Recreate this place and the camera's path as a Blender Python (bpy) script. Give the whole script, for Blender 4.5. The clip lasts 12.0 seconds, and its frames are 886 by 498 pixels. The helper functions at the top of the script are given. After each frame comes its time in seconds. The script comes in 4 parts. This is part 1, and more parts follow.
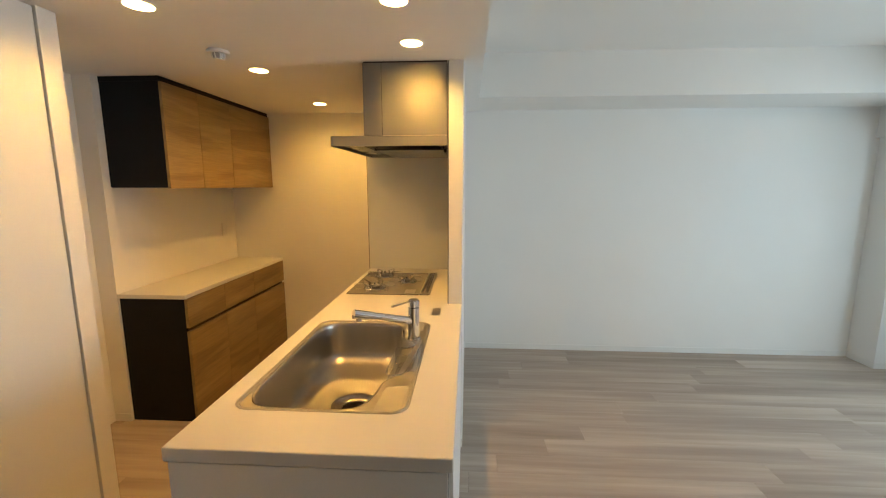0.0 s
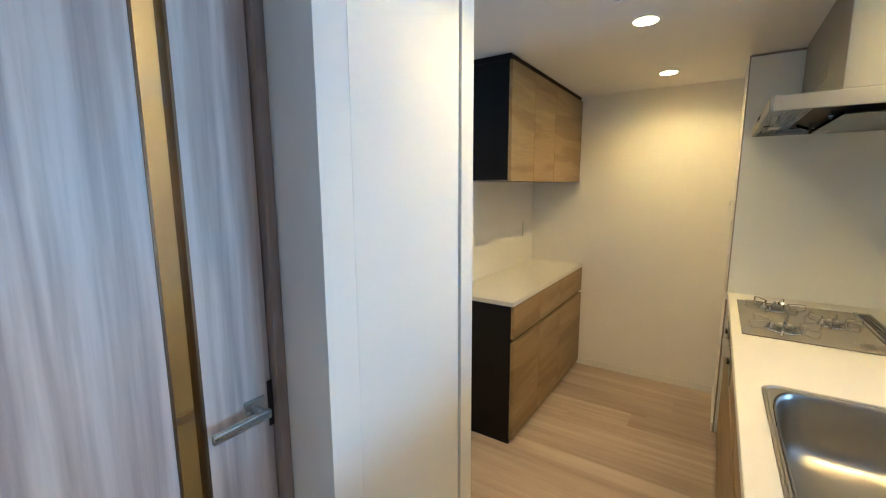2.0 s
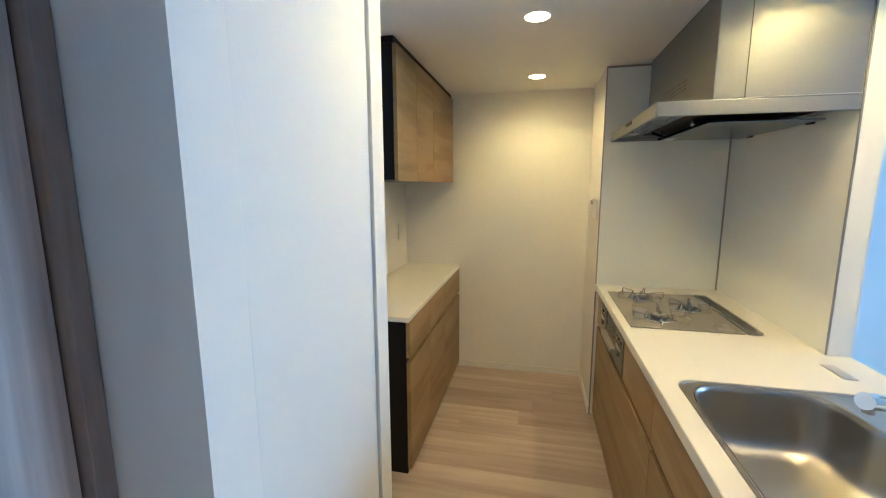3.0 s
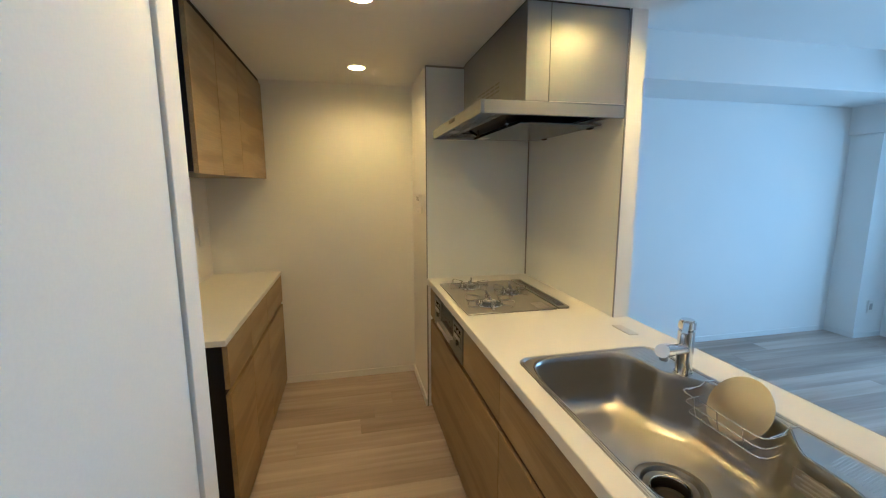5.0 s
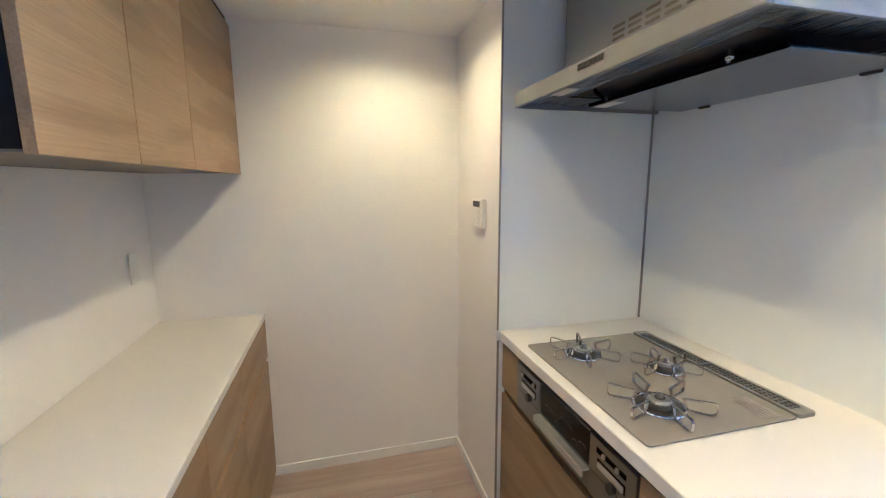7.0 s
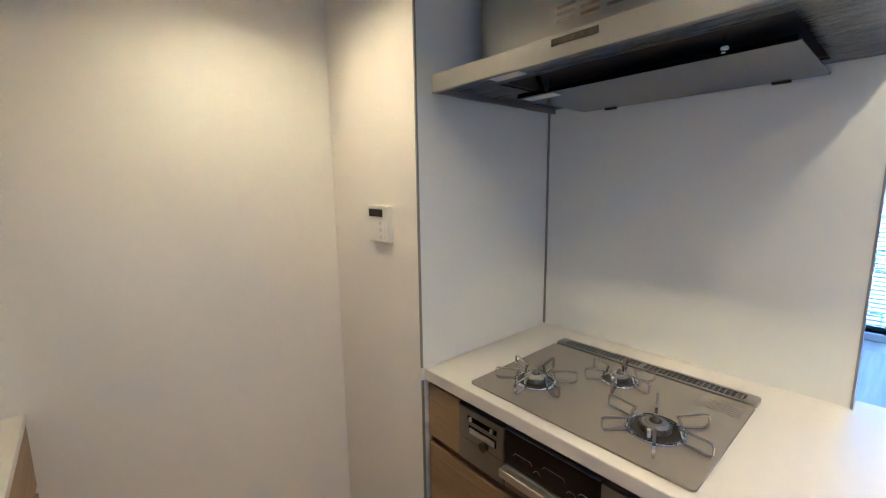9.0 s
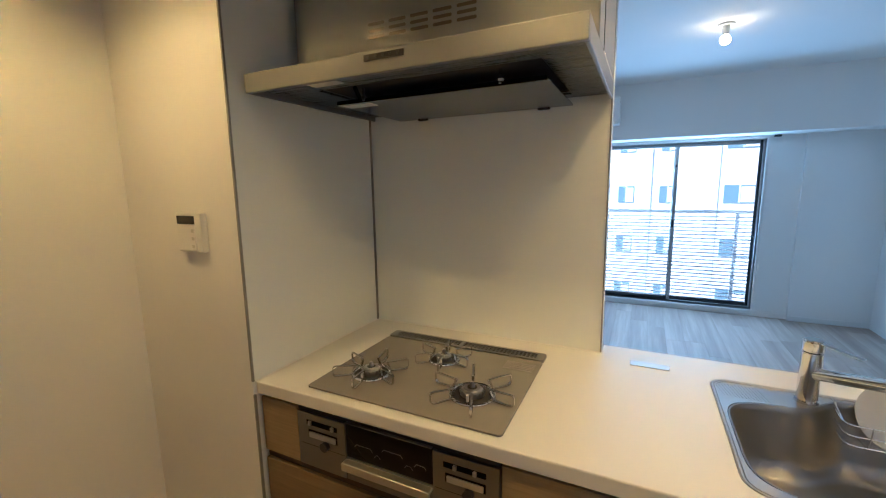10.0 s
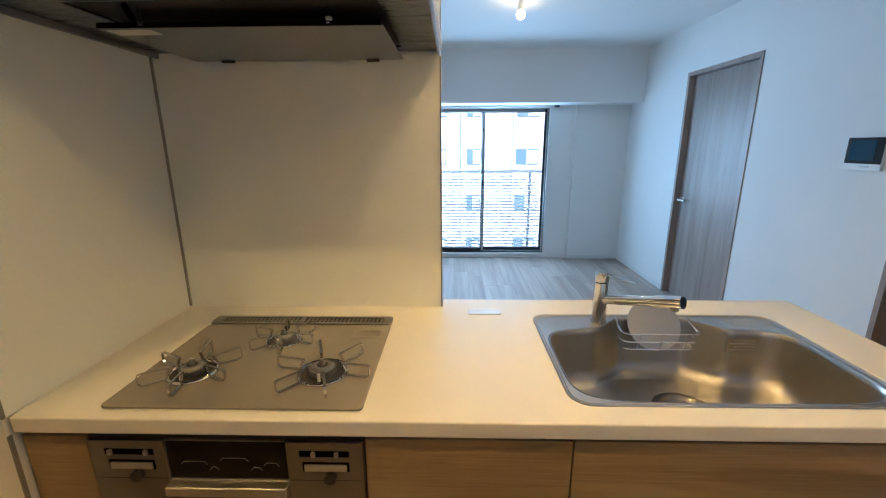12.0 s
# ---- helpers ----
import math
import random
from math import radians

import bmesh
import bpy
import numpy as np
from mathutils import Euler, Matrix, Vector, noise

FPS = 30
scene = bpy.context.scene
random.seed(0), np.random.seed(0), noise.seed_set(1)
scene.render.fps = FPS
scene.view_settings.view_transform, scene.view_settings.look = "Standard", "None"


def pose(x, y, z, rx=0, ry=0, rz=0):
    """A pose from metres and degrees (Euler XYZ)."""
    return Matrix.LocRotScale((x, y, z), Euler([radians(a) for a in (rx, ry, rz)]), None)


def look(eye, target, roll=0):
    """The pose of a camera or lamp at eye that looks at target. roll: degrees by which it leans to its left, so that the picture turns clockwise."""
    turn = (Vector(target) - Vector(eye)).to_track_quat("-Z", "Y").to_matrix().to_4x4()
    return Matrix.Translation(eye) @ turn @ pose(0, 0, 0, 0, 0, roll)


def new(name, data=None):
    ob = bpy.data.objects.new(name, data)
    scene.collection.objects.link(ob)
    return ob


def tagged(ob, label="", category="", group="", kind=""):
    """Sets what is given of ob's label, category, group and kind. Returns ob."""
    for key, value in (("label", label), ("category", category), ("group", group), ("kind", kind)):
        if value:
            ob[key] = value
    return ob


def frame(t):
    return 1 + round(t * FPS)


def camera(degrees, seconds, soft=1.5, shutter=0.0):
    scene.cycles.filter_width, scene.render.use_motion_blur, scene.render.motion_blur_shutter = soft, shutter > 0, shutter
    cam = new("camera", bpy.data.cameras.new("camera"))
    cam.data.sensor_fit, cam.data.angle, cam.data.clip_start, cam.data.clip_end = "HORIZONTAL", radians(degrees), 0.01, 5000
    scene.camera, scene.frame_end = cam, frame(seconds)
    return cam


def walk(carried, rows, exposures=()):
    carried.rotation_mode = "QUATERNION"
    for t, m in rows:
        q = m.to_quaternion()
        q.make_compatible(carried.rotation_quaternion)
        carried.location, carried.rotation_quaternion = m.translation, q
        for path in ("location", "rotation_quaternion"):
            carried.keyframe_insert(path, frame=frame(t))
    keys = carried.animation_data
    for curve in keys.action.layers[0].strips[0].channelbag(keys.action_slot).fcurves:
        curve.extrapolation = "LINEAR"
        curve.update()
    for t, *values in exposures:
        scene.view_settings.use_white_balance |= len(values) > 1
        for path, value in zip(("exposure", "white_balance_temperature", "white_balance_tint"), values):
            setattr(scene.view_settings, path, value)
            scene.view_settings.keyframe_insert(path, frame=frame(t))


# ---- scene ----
cam = camera(94.2, 12.0, 1.15)
PATH = [
    (0, (-0.095, -0.138, 1.506), (-0.213, 1.835, 1.2), 0.0),
    (0.5, (-0.265, 0.025, 1.486), (-0.6, 1.973, 1.184), 0.1),
    (1, (-0.474, 0.164, 1.494), (-1.168, 2.014, 1.187), -0.0),
    (1.5, (-0.672, 0.206, 1.483), (-1.744, 1.864, 1.165), -0.1),
    (2, (-0.943, 0.211, 1.459), (-2.037, 1.858, 1.159), -0.2),
    (2.5, (-1.131, 0.275, 1.461), (-1.947, 2.075, 1.156), 0.0),
    (3, (-1.232, 0.386, 1.471), (-1.667, 2.313, 1.162), -0.2),
    (3.5, (-1.272, 0.448, 1.455), (-1.332, 2.423, 1.15), -0.1),
    (3.7, (-1.259, 0.456, 1.45), (-1.193, 2.433, 1.152), -0.1),
    (5.5, (-1.349, 0.593, 1.436), (-0.901, 2.517, 1.126), -0.2),
    (6, (-1.381, 0.87, 1.431), (-0.934, 2.794, 1.119), -0.3),
    (6.5, (-1.416, 1.181, 1.428), (-0.966, 3.105, 1.117), -0.2),
    (7, (-1.463, 1.531, 1.444), (-0.97, 3.443, 1.127), -0.3),
    (7.2, (-1.476, 1.665, 1.436), (-0.956, 3.568, 1.11), -0.3),
    (8.8, (-1.609, 2.058, 1.445), (-0.422, 3.637, 1.136), -0.8),
    (9, (-1.629, 2.005, 1.445), (-0.332, 3.496, 1.137), -0.8),
    (9.5, (-1.676, 1.958, 1.448), (-0.104, 3.155, 1.141), -0.7),
    (10, (-1.669, 1.952, 1.449), (0.107, 2.817, 1.14), -0.9),
    (10.5, (-1.644, 1.967, 1.448), (0.252, 2.514, 1.126), -0.7),
    (11, (-1.625, 1.986, 1.446), (0.326, 2.273, 1.113), -0.6),
    (11.5, (-1.617, 2.003, 1.447), (0.342, 2.128, 1.06), -0.4),
    (12, (-1.617, 2.018, 1.437), (0.322, 2.068, 0.947), -0.3),
]
EXPOSURES = [
    (0.0, 1.48, 7650, 13),
    (1.0, 1.45, 5600, 4),
    (1.5, 1.6, 4740, 4),
    (2.0, 1.88, 4540, 2),
    (2.5, 1.91, 4500, 1),
    (3.0, 1.82, 4290, 1),
    (3.5, 1.63, 4450, 1),
    (5.5, 1.42, 4680, 3),
    (6.5, 1.8, 4430, 8),
    (7.0, 2.08, 3820, 12),
    (7.2, 2.08, 3800, 12),
    (8.8, 1.82, 3780, 12),
    (9.0, 1.77, 3850, 13),
    (9.5, 1.4, 4360, 10),
    (10.0, 1.29, 4740, 8),
    (10.5, 1.35, 5070, 7),
    (11.0, 1.37, 5180, 7),
    (12.0, 1.39, 5110, 8),
]
walk(cam, [(t, look(eye, target, roll)) for t, eye, target, roll in PATH], EXPOSURES)

# ---- world and sun ----
world = bpy.data.worlds.new("world")
scene.world = world
world.use_nodes = True
wn = world.node_tree
sky = wn.nodes.new("ShaderNodeTexSky")
sky.sky_type, sky.sun_disc = "NISHITA", False
sky.sun_elevation, sky.sun_rotation = radians(42), radians(-60)
wn.links.new(sky.outputs[0], wn.nodes["Background"].inputs[0])
wn.nodes["Background"].inputs[1].default_value = 0.15
sun = new("sun", bpy.data.lights.new("sun", "SUN"))
sun.data.energy, sun.data.angle, sun.data.color = 5.0, radians(0.5), (1.0, 0.95, 0.87)
sun.matrix_world = look((-20, 12, 21), (0, 0, 0))
# daylight from the sky in the opening of the balcony window
daylight = new("window_daylight", bpy.data.lights.new("window_daylight", "AREA"))
daylight.data.shape, daylight.data.size, daylight.data.size_y = "RECTANGLE", 1.5, 1.15
daylight.data.energy, daylight.data.color = 20.0, (0.53, 0.79, 1.0)
daylight.matrix_world = look((3.76, 1.65, 1.25), (0.0, 2.0, 0.9))
LAMP_GLOW = 255.0      # ceiling downlights
LAMP_COLOUR = (1.0, 0.56, 0.15)


# ---- materials ----
def material(name, colour, rough=0.5, metal=0.0, coat=0.0):
    m = bpy.data.materials.new(name)
    m.use_nodes = True
    b = m.node_tree.nodes["Principled BSDF"]
    b.inputs["Base Color"].default_value = (*colour, 1)
    b.inputs["Roughness"].default_value = rough
    b.inputs["Metallic"].default_value = metal
    b.inputs["Coat Weight"].default_value = coat
    return m


def node(m, kind, **values):
    n = m.node_tree.nodes.new(kind)
    for key, value in values.items():
        n.inputs[key.replace("_", " ")].default_value = value
    return n


def link(m, a, b):
    m.node_tree.links.new(a, b)


def coords(m, scale=(1, 1, 1), shuffle=0.0):
    """Object coordinates, scaled; shuffle moves the pattern from object to object."""
    c = node(m, "ShaderNodeTexCoord")
    out = c.outputs["Object"]
    if shuffle:
        info = node(m, "ShaderNodeObjectInfo")
        mul = node(m, "ShaderNodeMath")
        mul.operation = "MULTIPLY"
        link(m, info.outputs["Random"], mul.inputs[0])
        mul.inputs[1].default_value = shuffle
        add = node(m, "ShaderNodeVectorMath")
        link(m, out, add.inputs[0])
        link(m, mul.outputs[0], add.inputs[1])
        out = add.outputs[0]
    mp = node(m, "ShaderNodeMapping")
    link(m, out, mp.inputs["Vector"])
    mp.inputs["Scale"].default_value = scale
    return mp.outputs[0]


def bump(m, height, strength, distance=0.001):
    b = node(m, "ShaderNodeBump", Strength=strength, Distance=distance)
    link(m, height, b.inputs["Height"])
    link(m, b.outputs[0], m.node_tree.nodes["Principled BSDF"].inputs["Normal"])


def ramp(m, fac, *stops):
    r = node(m, "ShaderNodeValToRGB")
    link(m, fac, r.inputs[0])
    els = r.color_ramp.elements
    while len(els) < len(stops):
        els.new(0.5)
    for e, (p, c) in zip(els, stops):
        e.position, e.color = p, (*c, 1)
    return r.outputs[0]


def vary_rough(m, fac, low, high):
    mr = node(m, "ShaderNodeMapRange")
    link(m, fac, mr.inputs["Value"])
    mr.inputs["To Min"].default_value, mr.inputs["To Max"].default_value = low, high
    link(m, mr.outputs[0], m.node_tree.nodes["Principled BSDF"].inputs["Roughness"])


def noise_of(m, vec, scale, detail=4.0, rough=0.5, distort=0.0):
    n = node(m, "ShaderNodeTexNoise", Scale=scale, Detail=detail, Roughness=rough, Distortion=distort)
    link(m, vec, n.inputs["Vector"])
    return n.outputs["Fac"]


def paper(name, colour):
    """Vinyl wallpaper: a fine woven relief and faint unevenness."""
    m = material(name, colour, 0.75)
    fine = noise_of(m, coords(m, (1, 1, 0.45)), 420, 3, 0.7)
    broad = noise_of(m, coords(m), 1.3, 3)
    c = [x * 0.965 for x in colour]
    link(m, ramp(m, broad, (0.3, c), (0.7, colour)), m.node_tree.nodes["Principled BSDF"].inputs["Base Color"])
    bump(m, fine, 0.25, 0.0008)
    return m


def wood(name, dark, mid, light, along, rough=0.42, shuffle=7.0, fine=90.0, tone=0.0, straight=1.0):
    """Wood print with the grain along one axis ('x', 'y' or 'z')."""
    m = material(name, mid, rough)
    stretch = {"x": (0.06, 1, 1), "y": (1, 0.06, 1), "z": (1, 1, 0.06)}[along]
    v = coords(m, stretch, shuffle)
    streaks = noise_of(m, v, fine, 6, 0.62, 0.3 * straight)
    bands = noise_of(m, coords(m, [s if s == 1 else s * 4.5 * straight for s in stretch], shuffle), 9, 4, 0.55, 0.8 * straight)
    mix = node(m, "ShaderNodeMath")
    mix.operation = "MULTIPLY_ADD"
    link(m, bands, mix.inputs[0])
    mix.inputs[1].default_value = 0.65
    half = node(m, "ShaderNodeMath")
    half.operation = "MULTIPLY"
    link(m, streaks, half.inputs[0])
    half.inputs[1].default_value = 0.35
    link(m, half.outputs[0], mix.inputs[2])
    level = mix.outputs[0]
    if tone:
        # boards differ from one another
        info = node(m, "ShaderNodeObjectInfo")
        shift = node(m, "ShaderNodeMapRange")
        link(m, info.outputs["Random"], shift.inputs["Value"])
        shift.inputs["To Min"].default_value, shift.inputs["To Max"].default_value = -0.05 * tone, 0.05 * tone
        both = node(m, "ShaderNodeMath")
        link(m, level, both.inputs[0])
        link(m, shift.outputs[0], both.inputs[1])
        level = both.outputs[0]
    link(m, ramp(m, level, (0.33, dark), (0.5, mid), (0.68, light)), m.node_tree.nodes["Principled BSDF"].inputs["Base Color"])
    bump(m, streaks, 0.12, 0.0006)
    vary_rough(m, streaks, rough - 0.07, rough + 0.08)
    return m


def oak(name, dark, mid, light, rough=0.42):
    """Flat-sawn oak print, grain along y: long meandering bands, thin growth lines and short pores."""
    m = material(name, mid, rough)
    band = noise_of(m, coords(m, (1, 0.1, 1), 11.0), 9, 3, 0.5, 0.4)
    lines = node(m, "ShaderNodeMath")
    lines.operation = "PINGPONG"
    far = node(m, "ShaderNodeMath")
    far.operation = "MULTIPLY"
    link(m, band, far.inputs[0])
    far.inputs[1].default_value = 5.0
    link(m, far.outputs[0], lines.inputs[0])
    lines.inputs[1].default_value = 0.5
    pores = noise_of(m, coords(m, (1, 0.03, 1), 11.0), 190, 4, 0.6)
    total = None
    for source, share in ((band, 0.62), (lines.outputs[0], 0.12), (pores, 0.32)):
        s_ = node(m, "ShaderNodeMath")
        s_.operation = "MULTIPLY"
        link(m, source, s_.inputs[0])
        s_.inputs[1].default_value = share
        if total is None:
            total = s_.outputs[0]
        else:
            both = node(m, "ShaderNodeMath")
            link(m, total, both.inputs[0])
            link(m, s_.outputs[0], both.inputs[1])
            total = both.outputs[0]
    link(m, ramp(m, total, (0.38, dark), (0.5, mid), (0.62, light)), m.node_tree.nodes["Principled BSDF"].inputs["Base Color"])
    bump(m, pores, 0.1, 0.0005)
    vary_rough(m, pores, rough - 0.06, rough + 0.08)
    return m


def steel(name, colour, rough, along=(1, 0.02, 1), scale=260.0, bumpy=0.05, metal=1.0, spread=1.0):
    m = material(name, colour, rough, metal)
    f = noise_of(m, coords(m, along), scale, 3, 0.6)
    vary_rough(m, f, rough - 0.06 * spread, rough + 0.08 * spread)
    if bumpy:
        bump(m, f, bumpy, 0.0004)
    return m


def speck(name, colour, rough, amount=0.05, scale=500.0, coat=0.0):
    m = material(name, colour, rough, 0, coat)
    f = noise_of(m, coords(m), scale, 2)
    b = noise_of(m, coords(m), 3.0, 3)
    low = [c * (1 - amount) for c in colour]
    link(m, ramp(m, f, (0.35, low), (0.65, colour)), m.node_tree.nodes["Principled BSDF"].inputs["Base Color"])
    vary_rough(m, b, rough - 0.05, rough + 0.07)
    return m


def glow(name, colour, strength):
    m = material(name, (0.9, 0.9, 0.9), 0.5)
    b = m.node_tree.nodes["Principled BSDF"]
    b.inputs["Emission Color"].default_value = (*colour, 1)
    b.inputs["Emission Strength"].default_value = strength
    return m


def clear(name, tint=(1, 1, 1), rough=0.0):
    m = bpy.data.materials.new(name)
    m.use_nodes = True
    nt = m.node_tree
    nt.nodes.remove(nt.nodes["Principled BSDF"])
    out = nt.nodes["Material Output"]
    t, g, f, mx = (nt.nodes.new(k) for k in ("ShaderNodeBsdfTransparent", "ShaderNodeBsdfGlossy", "ShaderNodeFresnel", "ShaderNodeMixShader"))
    t.inputs[0].default_value = (*tint, 1)
    g.inputs["Roughness"].default_value = rough
    f.inputs["IOR"].default_value = 1.5
    nt.links.new(f.outputs[0], mx.inputs[0])
    nt.links.new(t.outputs[0], mx.inputs[1])
    nt.links.new(g.outputs[0], mx.inputs[2])
    nt.links.new(mx.outputs[0], out.inputs[0])
    return m


WALL = paper("wallpaper_white", (0.83, 0.82, 0.8))
CEIL = paper("ceiling_paper_white", (0.82, 0.81, 0.79))
TRIM = speck("white_trim", (0.8, 0.79, 0.77), 0.4, 0.03, 200)
PANEL = speck("white_panel", (0.8, 0.8, 0.79), 0.38, 0.02, 200)
OAK = oak("cabinet_oak", (0.21, 0.136, 0.057), (0.278, 0.188, 0.084), (0.352, 0.25, 0.121))
BOARD = speck("grey_brown_board", (0.16, 0.135, 0.11), 0.5, 0.1, 60)
BLACK = speck("black_laminate", (0.01, 0.0095, 0.0095), 0.6, 0.3, 700)
BLACK.node_tree.nodes["Principled BSDF"].inputs["Specular IOR Level"].default_value = 0.2
# near-black: real dark parts, and shade painted into gaps and hollows
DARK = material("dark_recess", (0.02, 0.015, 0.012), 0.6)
GROOVE = material("brown_groove", (0.075, 0.045, 0.02), 0.6)
COUNTER = speck("white_worktop", (0.69, 0.677, 0.645), 0.34, 0.03, 900)
STEEL = steel("brushed_steel", (0.46, 0.445, 0.42), 0.32, (1, 0.05, 1), 320, 0.0, 1.0, 0.12)
RIM_STEEL = steel("satin_rim_steel", (0.5, 0.485, 0.46), 0.37, (1, 0.05, 1), 320, 0.0, 1.0, 0.2)
STEEL_MATT = steel("matt_steel", (0.62, 0.6, 0.57), 0.38, (1, 1, 1), 300, 0.0, 1.0, 0.3)
STEEL_DARK = steel("drain_steel", (0.26, 0.25, 0.238), 0.28, (1, 1, 1), 300, 0.0, 1.0, 0.2)
PLATE = steel("plate_steel", (0.66, 0.64, 0.6), 0.31, (1, 1, 1), 300, 0.0, 1.0, 0.2)
CHROME = material("chrome", (0.78, 0.78, 0.79), 0.05, 1.0)
HOOD = steel("hood_silver_paint", (0.275, 0.276, 0.278), 0.5, (1, 1, 0.02), 300, 0.03, 0.9, 0.4)
HOOD_IN = steel("hood_dark_inner", (0.25, 0.25, 0.244), 0.24, (1, 1, 1), 120, 0.0)
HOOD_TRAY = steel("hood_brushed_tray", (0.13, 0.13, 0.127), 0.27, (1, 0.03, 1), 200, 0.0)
SPLASH = speck("white_enamel_panel", (0.82, 0.845, 0.83), 0.2, 0.02, 600, 0.3)
SEAL = material("grey_joint_profile", (0.3, 0.295, 0.288), 0.4, 0.6)
HOB = speck("grey_hob_glass", (0.232, 0.216, 0.188), 0.13, 0.1, 1500, 0.25)
HOB_METAL = steel("hob_grey_metal", (0.34, 0.33, 0.32), 0.3, (1, 0.02, 1), 200, 0.03)
HOB_FACE = steel("hob_front_grey", (0.26, 0.245, 0.225), 0.36, (1, 0.02, 1), 200, 0.0)
SUPPORT = material("pan_support_steel", (0.55, 0.53, 0.5), 0.2, 1.0)
HOB_PRINT = material("hob_faded_print", (0.17, 0.155, 0.138), 0.45)
HOB_IN = material("dim_grill_wire", (0.12, 0.1, 0.085), 0.3, 0.8)
IRON = material("burner_dark_enamel", (0.05, 0.048, 0.045), 0.3, 0.5)
GLASS_DARK = material("dark_grill_glass", (0.008, 0.006, 0.005), 0.08)
GLASS_DARK.node_tree.nodes["Principled BSDF"].inputs["Specular IOR Level"].default_value = 0.12


def door_wood(name, dark, mid, light, across, rough=0.4, wavy=0.14):
    """Pale wood print with wavy upright growth lines over broad soft bands."""
    m = material(name, mid, rough)
    v = coords(m, (1, 1, 0.045), 5.0)
    wave = node(m, "ShaderNodeTexWave")
    wave.bands_direction = "X" if across == "x" else "Y"
    link(m, v, wave.inputs["Vector"])
    for key, value in (("Scale", 4.0), ("Distortion", 13.0), ("Detail", 4.0), ("Detail Scale", 1.4), ("Detail Roughness", 0.6)):
        wave.inputs[key].default_value = value
    bands = noise_of(m, coords(m, (1, 1, 0.07), 5.0), 12, 3, 0.5, 0.3)
    streaks = noise_of(m, v, 70, 4, 0.6, 0.2)
    total = None
    for source, share in ((wave.outputs["Fac"], wavy), (bands, 0.6 - wavy), (streaks, 0.4)):
        s = node(m, "ShaderNodeMath")
        s.operation = "MULTIPLY"
        link(m, source, s.inputs[0])
        s.inputs[1].default_value = share
        if total is None:
            total = s.outputs[0]
        else:
            both = node(m, "ShaderNodeMath")
            link(m, total, both.inputs[0])
            link(m, s.outputs[0], both.inputs[1])
            total = both.outputs[0]
    link(m, ramp(m, total, (0.36, dark), (0.5, mid), (0.63, light)), m.node_tree.nodes["Principled BSDF"].inputs["Base Color"])
    bump(m, streaks, 0.12, 0.0005)
    vary_rough(m, streaks, rough - 0.07, rough + 0.08)
    return m


DOORW = door_wood("grey_door_wood", (0.46, 0.365, 0.32), (0.615, 0.505, 0.445), (0.76, 0.64, 0.572), "y", 0.4, 0.2)
DOORW_NEXT = door_wood("grey_brown_door_wood", (0.225, 0.18, 0.152), (0.29, 0.235, 0.203), (0.36, 0.296, 0.258), "x", 0.4, 0.0)
DOORF = wood("door_frame_brown", (0.25, 0.19, 0.16), (0.345, 0.265, 0.225), (0.42, 0.335, 0.29), "z", 0.42)
FLOOR = wood("floor_plank_oak", (0.295, 0.236, 0.196), (0.392, 0.32, 0.27), (0.515, 0.432, 0.372), "x", 0.52, 23.0, 24, 1.2, 0.22)
FLOOR.node_tree.nodes["Principled BSDF"].inputs["Specular IOR Level"].default_value = 0.18
BRONZE = material("bronze_bead", (0.16, 0.09, 0.04), 0.4, 0.6)
NICKEL = steel("satin_nickel", (0.55, 0.52, 0.47), 0.28, (1, 0.05, 1), 200, 0.0)
PITCH = material("unlit_slot_black", (0.003, 0.003, 0.003), 0.7)
PITCH.node_tree.nodes["Principled BSDF"].inputs["Specular IOR Level"].default_value = 0.0
PLASTIC = speck("white_plastic", (0.78, 0.77, 0.74), 0.4, 0.02)
GREY_PLASTIC = material("grey_print", (0.42, 0.41, 0.4), 0.5)
SCREEN = material("black_screen", (0.01, 0.01, 0.012), 0.12)
SCREEN_BLUE = material("blue_black_screen", (0.012, 0.05, 0.09), 0.08)
WORN = material("worn_label", (0.36, 0.345, 0.32), 0.4, 0.7)
LABEL = material("label_paper", (0.6, 0.59, 0.55), 0.5)
LAMP = glow("lamp_lens", LAMP_COLOUR, LAMP_GLOW)
LAMP_RIM = glow("lamp_diffuser_rim", LAMP_COLOUR, 22.0)
LAMP_HALL = glow("hall_lamp_lens", LAMP_COLOUR, 380.0)
BULB = glow("bulb_glass", (1.0, 0.66, 0.32), 24.0)
PANE = clear("window_glass")
PANE_SLIT = clear("door_glass", (0.97, 0.96, 0.93))
ALU = steel("aluminium_sash", (0.42, 0.43, 0.44), 0.4, (1, 1, 0.05), 200, 0.02)
SASH_DARK = material("dark_sash", (0.04, 0.045, 0.05), 0.4, 0.4)
RAIL_PAINT = material("balcony_rail_pale_grey", (0.82, 0.84, 0.86), 0.5, 0.3)
FACADE = speck("facade_tile_white", (0.8, 0.79, 0.77), 0.6, 0.08, 6)
FACADE_B = speck("facade_band_grey", (0.6, 0.63, 0.66), 0.6, 0.08, 6)
WIN_FAR = material("far_window_glass", (0.11, 0.17, 0.21), 0.35)
CONCRETE = speck("concrete", (0.45, 0.445, 0.435), 0.8, 0.2, 40)
ASPHALT = speck("asphalt", (0.05, 0.05, 0.052), 0.9, 0.3, 30)


